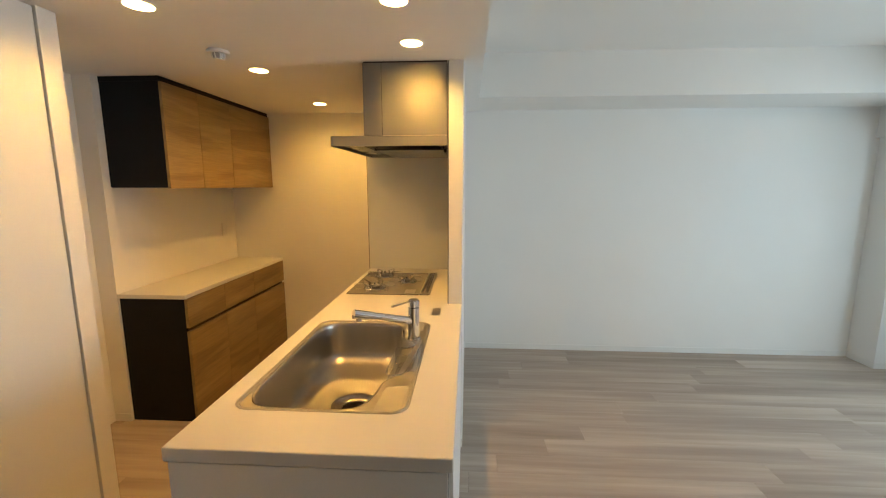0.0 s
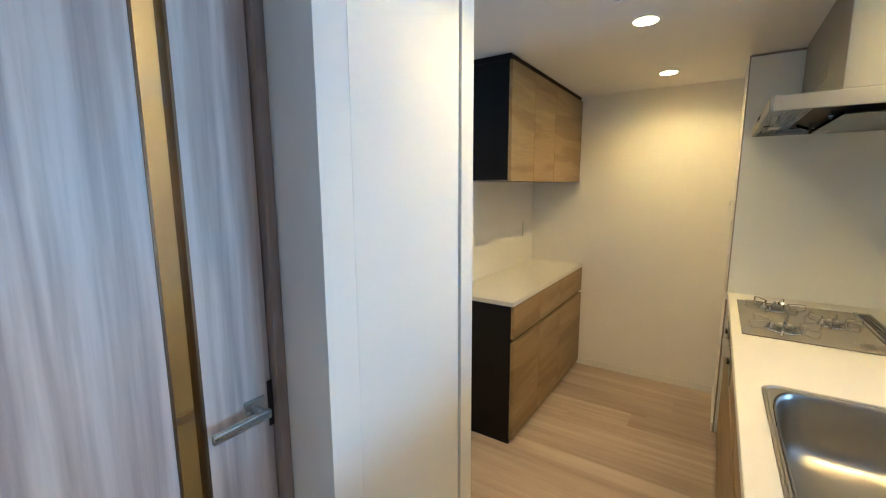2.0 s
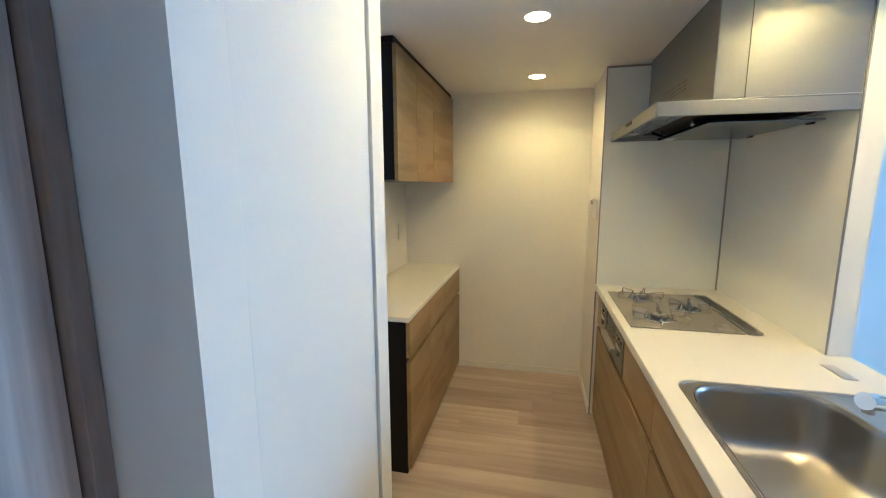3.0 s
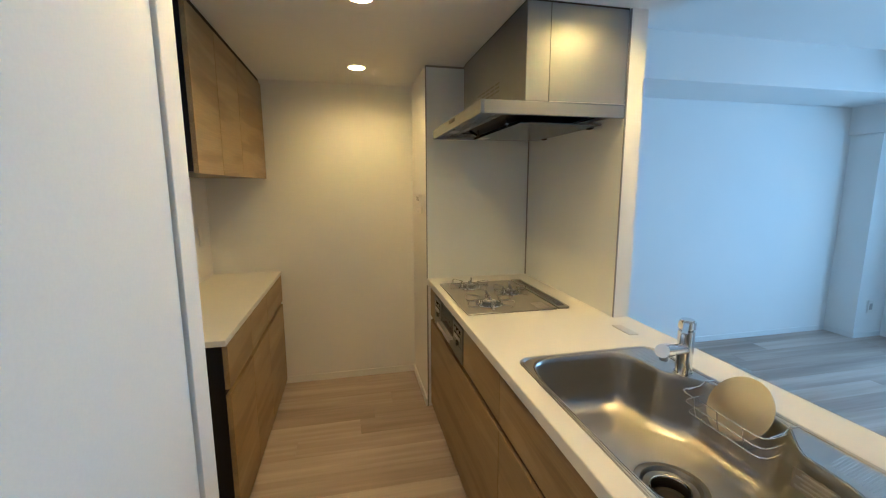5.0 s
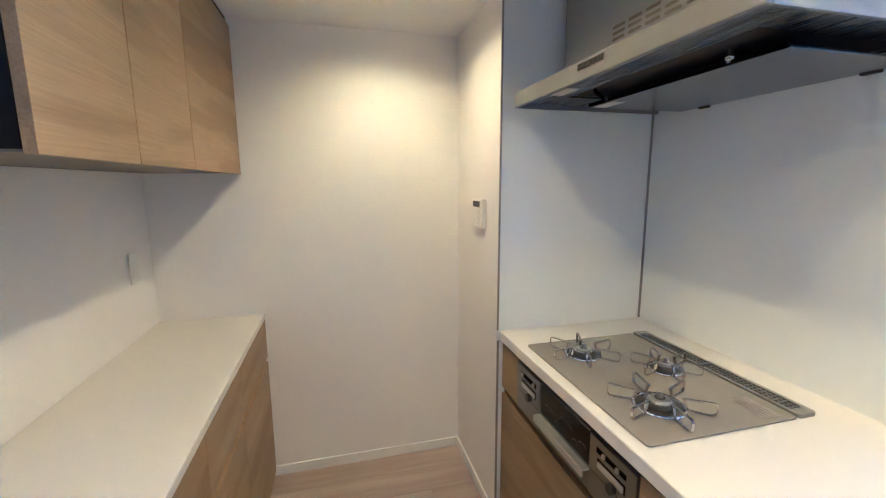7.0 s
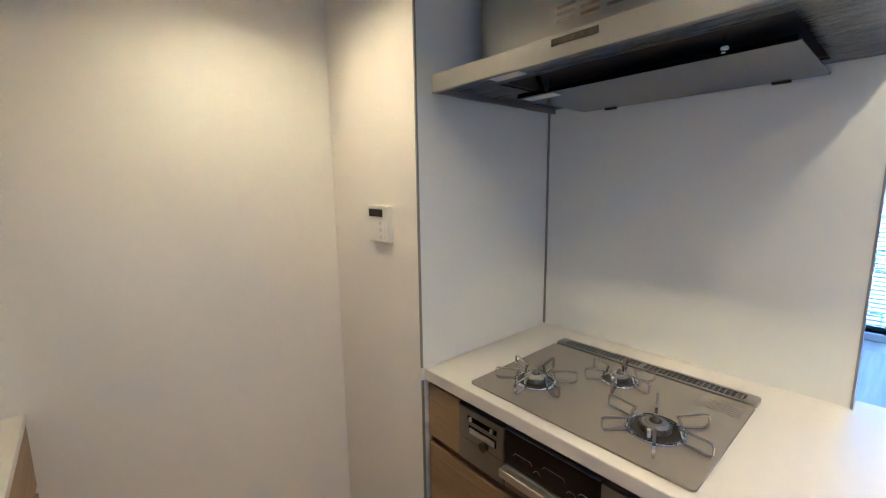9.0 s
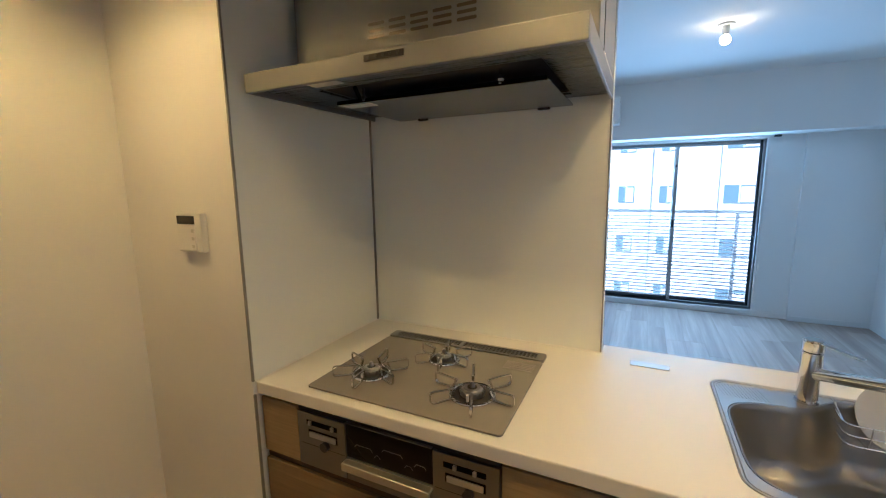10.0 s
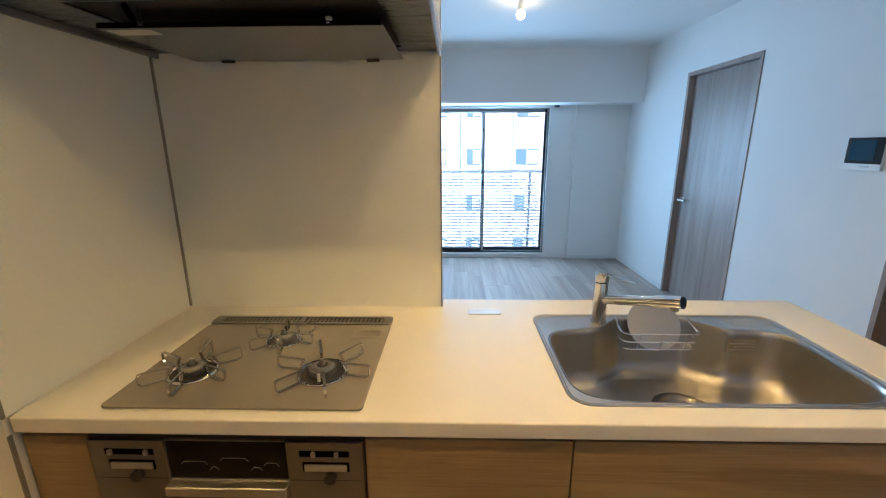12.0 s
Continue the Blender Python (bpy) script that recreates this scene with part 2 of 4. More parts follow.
# ---- mesh helpers ----
def link_mesh(name, bm, mat, smooth=False):
    bmesh.ops.recalc_face_normals(bm, faces=bm.faces)
    me = bpy.data.meshes.new(name)
    bm.to_mesh(me)
    bm.free()
    me.materials.append(mat)
    if smooth:
        for p in me.polygons:
            p.use_smooth = True
        me.set_sharp_from_angle(angle=radians(35))
    return me


def part(name, bm, mat, parent=None, label="", smooth=False):
    ob = new(name, link_mesh(name, bm, mat, smooth))
    ob.parent = parent
    return tagged(ob, label) if label else ob


def thing(name, at, label, category, group="", turn=0):
    ob = new(name)
    ob.matrix_basis = pose(*at, 0, 0, turn)
    ob.empty_display_size = 0.05
    return tagged(ob, label, category, group)


def box(x0, x1, y0, y1, z0, z1, bevel=0.0, bm=None, seg=2):
    b = bmesh.new()
    bmesh.ops.create_cube(b, size=1, matrix=Matrix.Translation(((x0 + x1) / 2, (y0 + y1) / 2, (z0 + z1) / 2)) @ Matrix.Diagonal((x1 - x0, y1 - y0, z1 - z0, 1)))
    if bevel:
        bmesh.ops.bevel(b, geom=b.edges[:], offset=bevel, segments=seg, profile=0.5, affect="EDGES")
    return merge(bm, b)


def merge(bm, b):
    if bm is None:
        return b
    me = bpy.data.meshes.new("tmp")
    b.to_mesh(me)
    b.free()
    bm.from_mesh(me)
    bpy.data.meshes.remove(me)
    return bm


def cyl(at, radius, height, axis="z", seg=32, bevel=0.0, top=None, bm=None):
    """A cylinder or cone whose base centre is at the point given, along +axis."""
    b = bmesh.new()
    bmesh.ops.create_cone(b, cap_ends=True, segments=seg, radius1=radius, radius2=radius if top is None else top, depth=height, matrix=Matrix.Translation((0, 0, height / 2)))
    if bevel:
        bmesh.ops.bevel(b, geom=[e for e in b.edges if abs(e.verts[0].co.z - e.verts[1].co.z) < 1e-6], offset=bevel, segments=2, affect="EDGES")
    turn = {"z": Matrix(), "x": Matrix.Rotation(radians(90), 4, "Y"), "y": Matrix.Rotation(radians(-90), 4, "X")}[axis]
    bmesh.ops.transform(b, matrix=Matrix.Translation(at) @ turn, verts=b.verts)
    return merge(bm, b)


def rod(a, b_, radius, seg=16, bm=None):
    a, b_ = Vector(a), Vector(b_)
    b = bmesh.new()
    d = b_ - a
    bmesh.ops.create_cone(b, cap_ends=True, segments=seg, radius1=radius, radius2=radius, depth=d.length)
    bmesh.ops.transform(b, matrix=Matrix.Translation((a + b_) / 2) @ d.to_track_quat("Z", "Y").to_matrix().to_4x4(), verts=b.verts)
    return merge(bm, b)


def wire(points, radius, closed=False, seg=8, bm=None):
    """A round wire along points."""
    pts = [Vector(p) for p in points]
    b = bmesh.new()
    n = len(pts)
    rings = []
    for i, p in enumerate(pts):
        before = pts[i - 1] if i or closed else p
        after = pts[(i + 1) % n] if i < n - 1 or closed else p
        q = (after - before).normalized().to_track_quat("Z", "Y")
        rings.append([b.verts.new(p + q @ Vector((radius * math.cos(2 * math.pi * k / seg), radius * math.sin(2 * math.pi * k / seg), 0))) for k in range(seg)])
    for i in range(n if closed else n - 1):
        r, s = rings[i], rings[(i + 1) % n]
        turn = min(range(seg), key=lambda k: (s[k].co - r[0].co).length)
        for k in range(seg):
            b.faces.new((r[k], r[(k + 1) % seg], s[(k + 1 + turn) % seg], s[(k + turn) % seg]))
    if not closed:
        b.faces.new(rings[0])
        b.faces.new(rings[-1])
    return merge(bm, b)


def rounded(x0, x1, y0, y1, r, seg=6):
    """A rounded rectangle, counter-clockwise."""
    out = []
    for cx, cy, a0 in ((x1 - r, y1 - r, 0), (x0 + r, y1 - r, 90), (x0 + r, y0 + r, 180), (x1 - r, y0 + r, 270)):
        for k in range(seg + 1):
            a = radians(a0 + 90 * k / seg)
            out.append((cx + r * math.cos(a), cy + r * math.sin(a)))
    return out


def slab(outline, z0, z1, holes=(), bevel=0.0):
    """A flat slab with holes, from outlines."""
    b = bmesh.new()
    edges = []
    for loop in (outline, *holes):
        vs = [b.verts.new((x, y, z1)) for x, y in loop]
        edges += [b.edges.new((vs[i - 1], vs[i])) for i in range(len(vs))]
    bmesh.ops.triangle_fill(b, use_beauty=True, edges=edges)
    faces = b.faces[:]
    got = bmesh.ops.extrude_face_region(b, geom=faces)
    bmesh.ops.translate(b, vec=(0, 0, z0 - z1), verts=[v for v in got["geom"] if isinstance(v, bmesh.types.BMVert)])
    if bevel:
        rim = [e for e in b.edges if len(e.link_faces) == 2 and e.calc_face_angle(0) > 0.9]
        bmesh.ops.bevel(b, geom=rim, offset=bevel, segments=3, profile=0.5, affect="EDGES")
    return b


def loft(loops, close_last=False):
    """Quads between loops of as many points each."""
    b = bmesh.new()
    rings = [[b.verts.new(p) for p in loop] for loop in loops]
    n = len(rings[0])
    for r, s in zip(rings, rings[1:]):
        for k in range(n):
            b.faces.new((r[k], r[(k + 1) % n], s[(k + 1) % n], s[k]))
    if close_last:
        b.faces.new(rings[-1])
    return b


def setting(name, bm, mat, label, category, smooth=False):
    return tagged(part(name, bm, mat, None, "", smooth), label, category, "", "structure")


# ---- the setting ----
KC, LC = 2.132, 2.45          # ceilings of the kitchen and the living room
NORTH, SOUTH = 3.55, -0.09    # inner faces
WIN_Y0, WIN_Y1, WIN_Z0, WIN_Z1 = 0.86, 2.44, 0.07, 1.86

floor = setting("floor", box(-3.3, 3.86, -2.7, 3.7, -0.2, -0.012), DARK, "pale grey-brown oak plank floor", "floor")

setting("wall_north", box(-2.6, 3.86, NORTH, 3.7, -0.1, 2.6), WALL, "plain white papered wall", "wall")
setting("wall_west_kitchen", box(-2.5, -2.36, 0.817, NORTH, -0.1, 2.6), WALL, "white papered wall beside the fridge space", "wall")
setting("wall_west_furred", box(-2.36, -2.247, 2.2, NORTH, -0.1, KC), WALL, "white papered wall behind the cabinets", "wall")
setting("wall_shaft", box(-0.861, -0.122, 3.004, NORTH, -0.1, KC), WALL, "white papered pipe shaft beside the hob", "wall")
setting("wall_pier", box(-0.194, -0.122, 2.059, 3.004, -0.1, KC), WALL, "white papered wing wall behind the hob", "wall")

closet = bmesh.new()
box(-2.36, -1.655, 0.817, 1.406, -0.1, KC, bm=closet)
box(-1.665, -1.62, 0.779, 0.869, -0.1, KC, bm=closet)
setting("wall_closet", closet, WALL, "white papered closet wall", "wall")
setting("trim_closet", box(-1.655, -1.616, 1.331, 1.404, 0, KC, 0.002), TRIM, "white jamb of the closet door", "trim")
closet_door = setting("door_closet", box(-1.655, -1.624, 0.8735, 1.326, 0.008, KC - 0.006, 0.0015), PANEL, "closed white flush closet door", "door")

# wall with the hall door
hall_wall = bmesh.new()
box(-1.955, -1.83, SOUTH, -0.02, -0.1, KC, bm=hall_wall)
box(-1.955, -1.83, -0.02, 0.817, 2.06, KC, bm=hall_wall)
setting("wall_west_hall", hall_wall, WALL, "white papered wall round the hall door", "wall")

# south wall with two door openings
sw = bmesh.new()
Y0 = -0.21
for x0, x1, z0, z1 in ((-1.93, -0.68, -0.1, 2.6), (-0.68, 0.36, 2.06, 2.6), (0.36, 1.49, -0.1, 2.6), (1.49, 2.36, 2.02, 2.6), (2.36, 3.86, -0.1, 2.6)):
    box(x0, x1, Y0, SOUTH, z0, z1, bm=sw)
setting("wall_south", sw, WALL, "white papered wall with two doorways", "wall")
back = bmesh.new()
for x0, x1, y0, y1 in ((-3.3, 3.86, -2.7, -2.6), (-1.95, -1.85, -2.6, Y0), (3.0, 3.1, -2.6, Y0), (-3.3, -3.2, -2.6, 0.9), (-3.2, -2.5, 0.817, 0.9)):
    box(x0, x1, y0, y1, -0.1, 2.6, bm=back)
setting("wall_back_rooms", back, WALL, "plain white walls of the rooms behind", "wall")
setting("ceiling_back", box(-3.3, 3.86, -2.7, Y0, 2.4, 2.6), CEIL, "plain white ceiling", "ceiling")
setting("ceiling_hall", box(-3.3, -1.93, Y0, 0.817, 2.4, 2.6), CEIL, "plain white hall ceiling", "ceiling")

# east wall round the balcony window
ew = bmesh.new()
for y0, y1, z0, z1 in ((SOUTH, WIN_Y0, -0.1, 2.6), (WIN_Y1, NORTH, -0.1, 2.6), (WIN_Y0, WIN_Y1, -0.1, WIN_Z0), (WIN_Y0, WIN_Y1, WIN_Z1, 2.6)):
    box(3.62, 3.86, y0, y1, z0, z1, bm=ew)
box(3.58, 3.62, SOUTH, 0.55, -0.1, 1.89, bm=ew)
setting("wall_east", ew, WALL, "white papered wall round the balcony window", "wall")
setting("column", box(3.28, 3.62, 3.3, NORTH, -0.1, 1.89), WALL, "white papered corner column", "column")
setting("beam_east", box(3.25, 3.62, SOUTH, NORTH, 1.89, LC), WALL, "white papered beam over the window", "beam")
setting("beam_north", box(-0.02, 3.25, 3.02, NORTH, 2.14, LC), WALL, "white papered beam along the wall", "beam")
setting("ceiling_living", box(-0.02, 3.86, Y0, NORTH, LC, 2.6), CEIL, "white papered living room ceiling", "ceiling")
DOWNLIGHTS = ((-1.255, 1.356), (-0.354, 1.37), (-0.352, 1.8), (-1.25, 2.19), (-1.25, 3.137))


def circle(x, y, r, n=24):
    return [(x + r * math.cos(2 * math.pi * k / n), y + r * math.sin(2 * math.pi * k / n)) for k in range(n)]


kc = slab([(-2.5, SOUTH), (-0.02, SOUTH), (-0.02, NORTH), (-2.5, NORTH)], KC, KC + 0.03, [circle(x, y, 0.05) for x, y in DOWNLIGHTS])
box(-2.5, -0.02, SOUTH, NORTH, KC + 0.09, 2.6, bm=kc)
box(-0.03, -0.02, SOUTH, NORTH, KC + 0.03, KC + 0.09, bm=kc)
setting("ceiling_kitchen", kc, CEIL, "lowered white papered kitchen ceiling", "ceiling")


def baseboard(x0, x1, y0, y1):
    setting("baseboard", box(x0, x1, y0, y1, 0, 0.05, 0.0015), TRIM, "slim white baseboard", "baseboard")


baseboard(-0.122, 3.28, NORTH - 0.007, NORTH)
baseboard(3.273, 3.28, 3.293, NORTH - 0.007)
baseboard(3.28, 3.62, 3.293, 3.3)
baseboard(3.613, 3.62, WIN_Y1 + 0.03, 3.293)
baseboard(3.613, 3.62, 0.55, WIN_Y0 - 0.03)
baseboard(3.573, 3.58, SOUTH, 0.55)
baseboard(2.39, 3.573, SOUTH, SOUTH + 0.007)
baseboard(0.39, 1.46, SOUTH, SOUTH + 0.007)
baseboard(-1.83, -0.871, NORTH - 0.01, NORTH)
baseboard(-0.871, -0.861, 3.006, NORTH)
baseboard(-2.36, -2.353, 1.406, 2.193)
baseboard(-2.353, -2.247, 2.193, 2.2)
baseboard(-2.353, -1.66, 1.406, 1.413)
baseboard(-0.122, -0.115, 2.059, NORTH - 0.007)

# balcony window: white casing, aluminium sashes, two panes
window = setting("window_1", box(3.612, 3.70, WIN_Y0 - 0.025, WIN_Y0, WIN_Z0 - 0.03, WIN_Z1 + 0.02, 0.002), TRIM, "tall aluminium sliding window to the balcony", "window")
part("casing", box(3.612, 3.70, WIN_Y1, WIN_Y1 + 0.025, WIN_Z0 - 0.03, WIN_Z1 + 0.02, 0.002), TRIM, window)
part("window_sill", box(3.60, 3.72, WIN_Y0, WIN_Y1, WIN_Z0 - 0.03, WIN_Z0, 0.002), TRIM, window)
part("casing_head", box(3.612, 3.70, WIN_Y0, WIN_Y1, WIN_Z1, WIN_Z1 + 0.02, 0.002), TRIM, window)


def sash(x, y0, y1, metal):
    f = part("sash", box(x, x + 0.03, y0, y0 + (0.024 if metal == 0 else 0.035), WIN_Z0, WIN_Z1, 0.002), SASH_DARK if metal == 0 else ALU, window)
    part("stile", box(x, x + 0.03, y1 - 0.035, y1, WIN_Z0, WIN_Z1, 0.002), ALU if metal == 0 else SASH_DARK, f)
    part("bottom_rail", box(x, x + 0.03, y0 + (0.024 if metal == 0 else 0.035), y1 - 0.035, WIN_Z0, WIN_Z0 + 0.04, 0.002), SASH_DARK, f)
    part("top_rail", box(x, x + 0.03, y0 + (0.024 if metal == 0 else 0.035), y1 - 0.035, WIN_Z1 - 0.04, WIN_Z1, 0.002), ALU, f)
    g = part("pane", box(x + 0.012, x + 0.016, y0 + 0.02, y1 - 0.03, WIN_Z0 + 0.037, WIN_Z1 - 0.035), PANE, f)
    g.visible_shadow = False
    return f


MID = 1.645
right_sash = sash(3.74, WIN_Y0 + 0.004, MID + 0.022, 0)
left_sash = sash(3.70, MID - 0.022, WIN_Y1 - 0.004, 1)
part("latch", box(3.685, 3.70, MID - 0.012, MID + 0.012, 0.93, 1.01, 0.004), SASH_DARK, left_sash, "dark crescent latch")
part("pull_tab", box(3.69, 3.70, MID - 0.008, MID + 0.008, 1.6, 1.63, 0.002), SASH_DARK, left_sash)
rail = thing("curtain_rail", (3.585, 1.65, 1.878), "slim white curtain rail under the beam", "curtain rail")
part("rail", box(-0.012, 0.012, -0.86, 0.86, -0.008, 0.012, 0.002), TRIM, rail)
for y in (-0.865, 0.865):
    part("end_cap", box(-0.014, 0.014, y - 0.03, y + 0.03, -0.01, 0.011, 0.002), SASH_DARK, rail, "dark end cap")

# hall door with a glass slit
door1 = setting("door_1", box(-1.955, -1.825, -0.015, 0.015, 0, 2.03, 0.002), DOORF, "closed grey wood door with a narrow glass slit", "door")
part("jamb", box(-1.955, -1.825, 0.787, 0.816, 0, 2.03, 0.002), DOORF, door1)
part("head", box(-1.955, -1.825, 0.015, 0.787, 2.03, 2.058, 0.002), DOORF, door1)
S0, S1 = 0.558, 0.622
part("leaf", box(-1.883, -1.847, 0.018, S0, 0.008, 2.026, 0.0012), DOORW, door1)
part("leaf_stile", box(-1.883, -1.847, S1, 0.783, 0.008, 2.026, 0.0012), DOORW, door1)
part("leaf_bottom", box(-1.882, -1.848, S0, S1, 0.008, 0.16, 0.0012), DOORW, door1)
part("leaf_top", box(-1.882, -1.848, S0, S1, 1.92, 2.026, 0.0012), DOORW, door1)
slit = part("slit_pane", box(-1.857, -1.853, S0, S1, 0.16, 1.92), PANE_SLIT, door1)
slit.visible_shadow = False
for y in (S0, S1 - 0.006):
    part("bead", box(-1.882, -1.8455, y, y + 0.006, 0.16, 1.92), BRONZE, door1, "bronze glazing bead")
part("strike", box(-1.8465, -1.8445, 0.772, 0.785, 0.86, 0.98), DARK, door1)


def lever(parent, x, side, y, z, reach):
    """A lever handle on a square rose; reach is how far the lever runs along y."""
    h = part("door_handle", box(min(x, x + side * 0.008), max(x, x + side * 0.008), y - 0.026, y + 0.026, z - 0.026, z + 0.026, 0.0015), NICKEL, parent, "satin nickel lever on a square rose")
    part("neck", cyl((x if side > 0 else x - 0.05, y, z), 0.011, 0.05, "x", 20), NICKEL, h)
    a, b = sorted((x + side * 0.042, x + side * 0.056))
    y0, y1 = sorted((y + 0.012 * (1 if reach < 0 else -1), y + reach))
    part("lever", box(a, b, y0, y1, z - 0.011, z + 0.011, 0.003), NICKEL, h)


lever(door1, -1.847, 1, 0.735, 0.924, -0.125)
lever(door1, -1.883, -1, 0.735, 0.932, -0.17)

# door of the next room
door2 = setting("door_2", box(1.46, 1.493, Y0, SOUTH + 0.008, 0, 2.05, 0.002), DOORF, "closed grey-brown wood grain flush door", "door")
part("jamb", box(2.357, 2.39, Y0, SOUTH + 0.008, 0, 2.05, 0.002), DOORF, door2)
part("head", box(1.493, 2.357, Y0, SOUTH + 0.008, 2.017, 2.05, 0.002), DOORF, door2)
part("leaf", box(1.497, 2.353, -0.17, -0.133, 0.006, 2.012, 0.0015), DOORW_NEXT, door2)
h2 = part("door_handle", cyl((2.285, -0.133, 0.93), 0.022, 0.008, "y", 24, 0.001), NICKEL, door2, "satin nickel lever on a round rose")
part("neck", cyl((2.285, -0.133, 0.93), 0.009, 0.05, "y", 16), NICKEL, h2)
part("lever", box(2.17, 2.297, -0.092, -0.079, 0.921, 0.939, 0.004), NICKEL, h2)

# frame of the doorway
frame3 = setting("door_3", box(0.332, 0.362, Y0, SOUTH + 0.008, 0, 2.06, 0.002), DOORF, "brown wood frame of an open doorway", "door frame")
part("jamb", box(-0.682, -0.652, Y0, SOUTH + 0.008, 0, 2.06, 0.002), DOORF, frame3)
part("head", box(-0.652, 0.332, Y0, SOUTH + 0.008, 2.03, 2.06, 0.002), DOORF, frame3)

# splash panels with their joint profiles
splash = setting("splashback", box(-0.194, -0.2, 2.062, 2.996, 0.862, KC - 0.002), SPLASH, "glossy white enamel splash panels round the hob", "splashback")
part("side_panel", box(-0.856, -0.2, 2.998, 3.004, 0.862, KC - 0.002), SPLASH, splash)
part("corner_profile", box(-0.2065, -0.1995, 2.9915, 2.9985, 0.861, KC - 0.003), SEAL, splash, "grey corner profile")
part("edge_profile", box(-0.8625, -0.8565, 2.9985, 3.005, 0.861, KC - 0.003), SEAL, splash)
part("edge_profile", box(-0.2012, -0.196, 2.0575, 2.0625, 0.861, KC - 0.003), SEAL, splash)
part("lower_profile", box(-0.8625, -0.854, 2.9985, 3.003, 0.0, 0.817), SEAL, splash)
part("top_profile", box(-0.856, -0.2, 2.992, 2.999, KC - 0.012, KC - 0.002), SEAL, splash)


# ---- kitchen peninsula ----
H, YE = 0.86, 0.756
SX0, SX1, SY0, SY1 = -0.789, -0.263, 0.941, 1.747
worktop = thing("worktop", (0, 0, 0), "white solid-surface peninsula worktop with a sink cut-out", "worktop")
OUTLINE = [(-0.854, YE), (-0.123, YE), (-0.123, 2.057), (-0.202, 2.057), (-0.202, 2.996), (-0.854, 2.996)]
part("slab", slab(OUTLINE, H - 0.039, H, [rounded(SX0, SX1, SY0, SY1, 0.055, 8)], 0.004), COUNTER, worktop)
part("sealant_bead", rod((-0.2015, 2.06, H), (-0.2015, 2.995, H), 0.0022, 8), TRIM, worktop, "white sealant bead")
part("sealant_bead", rod((-0.853, 2.9965, H), (-0.2015, 2.9965, H), 0.0022, 8), TRIM, worktop, "white sealant bead")



def base_unit(y0, y1, label, top=0.812):
    """A carcass with its kick board and finger groove; fronts are added to it."""
    t = thing("base_cabinet", (-0.84, (y0 + y1) / 2, 0), label, "cabinet", "peninsula cabinets")
    a, b = y0 - (y0 + y1) / 2, y1 - (y0 + y1) / 2
    part("body", box(0.022, 0.70, a, b, 0.06, top), DARK, t)
    part("kick_board", box(0.05, 0.066, a, b, 0.0, 0.06), BLACK, t)
    part("finger_groove", box(0.012, 0.022, a, b, 0.585, 0.63), GROOVE, t, "dark brown finger groove")
    return t


def front(t, name, y0, y1, z0, z1):
    c = t.matrix_basis.translation.y
    part(name, box(0, 0.02, y0 - c + 0.0015, y1 - c - 0.0015, z0, z1, 0.0012), OAK, t)


sink_unit = base_unit(0.775, 1.753, "oak-fronted kitchen base cabinet under the sink", 0.58)
front(sink_unit, "drawer", 0.775, 1.753, 0.625, 0.806)
front(sink_unit, "door", 0.775, 1.27, 0.028, 0.597)
front(sink_unit, "door", 1.27, 1.753, 0.028, 0.597)
hob_unit = base_unit(1.753, 2.996, "wide oak-fronted base cabinet under the hob")
front(hob_unit, "drawer", 1.753, 2.215, 0.625, 0.806)
front(hob_unit, "filler_panel", 2.846, 2.996, 0.625, 0.806)
front(hob_unit, "wide_drawer", 1.753, 2.996, 0.028, 0.597)
endp = thing("end_panel", (-0.49, 0.766, 0), "white end panel of the kitchen peninsula", "panel")
part("panel", box(-0.355, 0.353, -0.004, 0.007, 0, 0.816, 0.0015), PANEL, endp)
backp = thing("back_panel", (-0.13, 1.4, 0), "white back panel of the kitchen peninsula", "panel")
part("panel", box(-0.006, 0.006, -0.628, 0.655, 0, 0.816, 0.0015), PANEL, backp)
plate = thing("worktop_socket", (-0.25, 1.907, H), "small steel flap set into the worktop", "socket")
part("flap", box(-0.019, 0.019, -0.056, 0.056, 0, 0.002, 0.0008), STEEL_MATT, plate)
part("rim", slab(rounded(-0.021, 0.021, -0.058, 0.058, 0.003, 2), 0, 0.001, [rounded(-0.0192, 0.0192, -0.0562, 0.0562, 0.002, 2)]), NICKEL, plate)


# ---- sink ----
def bowl_outline(shrink, n=160, bulge=0.084):
    """The bowl's rim, drawn in by shrink; it swells towards the back under the rack."""
    cx, cy = -0.572, 1.343
    out = []
    hx, hy = 0.2 - shrink, 0.385 - shrink
    for k in range(n):
        a = 2 * math.pi * k / n
        p = 5.6
        c, s = math.cos(a), math.sin(a)
        q = (abs(c / hx) ** p + abs(s / hy) ** p) ** (-1 / p)
        x, y = cx + q * c, cy + q * s
        if c > 0:
            k_ = min(1.0, max(0.0, (0.225 - abs(y - 1.345)) / 0.13))
            w = k_ * k_ * (3 - 2 * k_)
            x += bulge * w * min(1, c * 2.2)
        out.append((x, y))
    return out


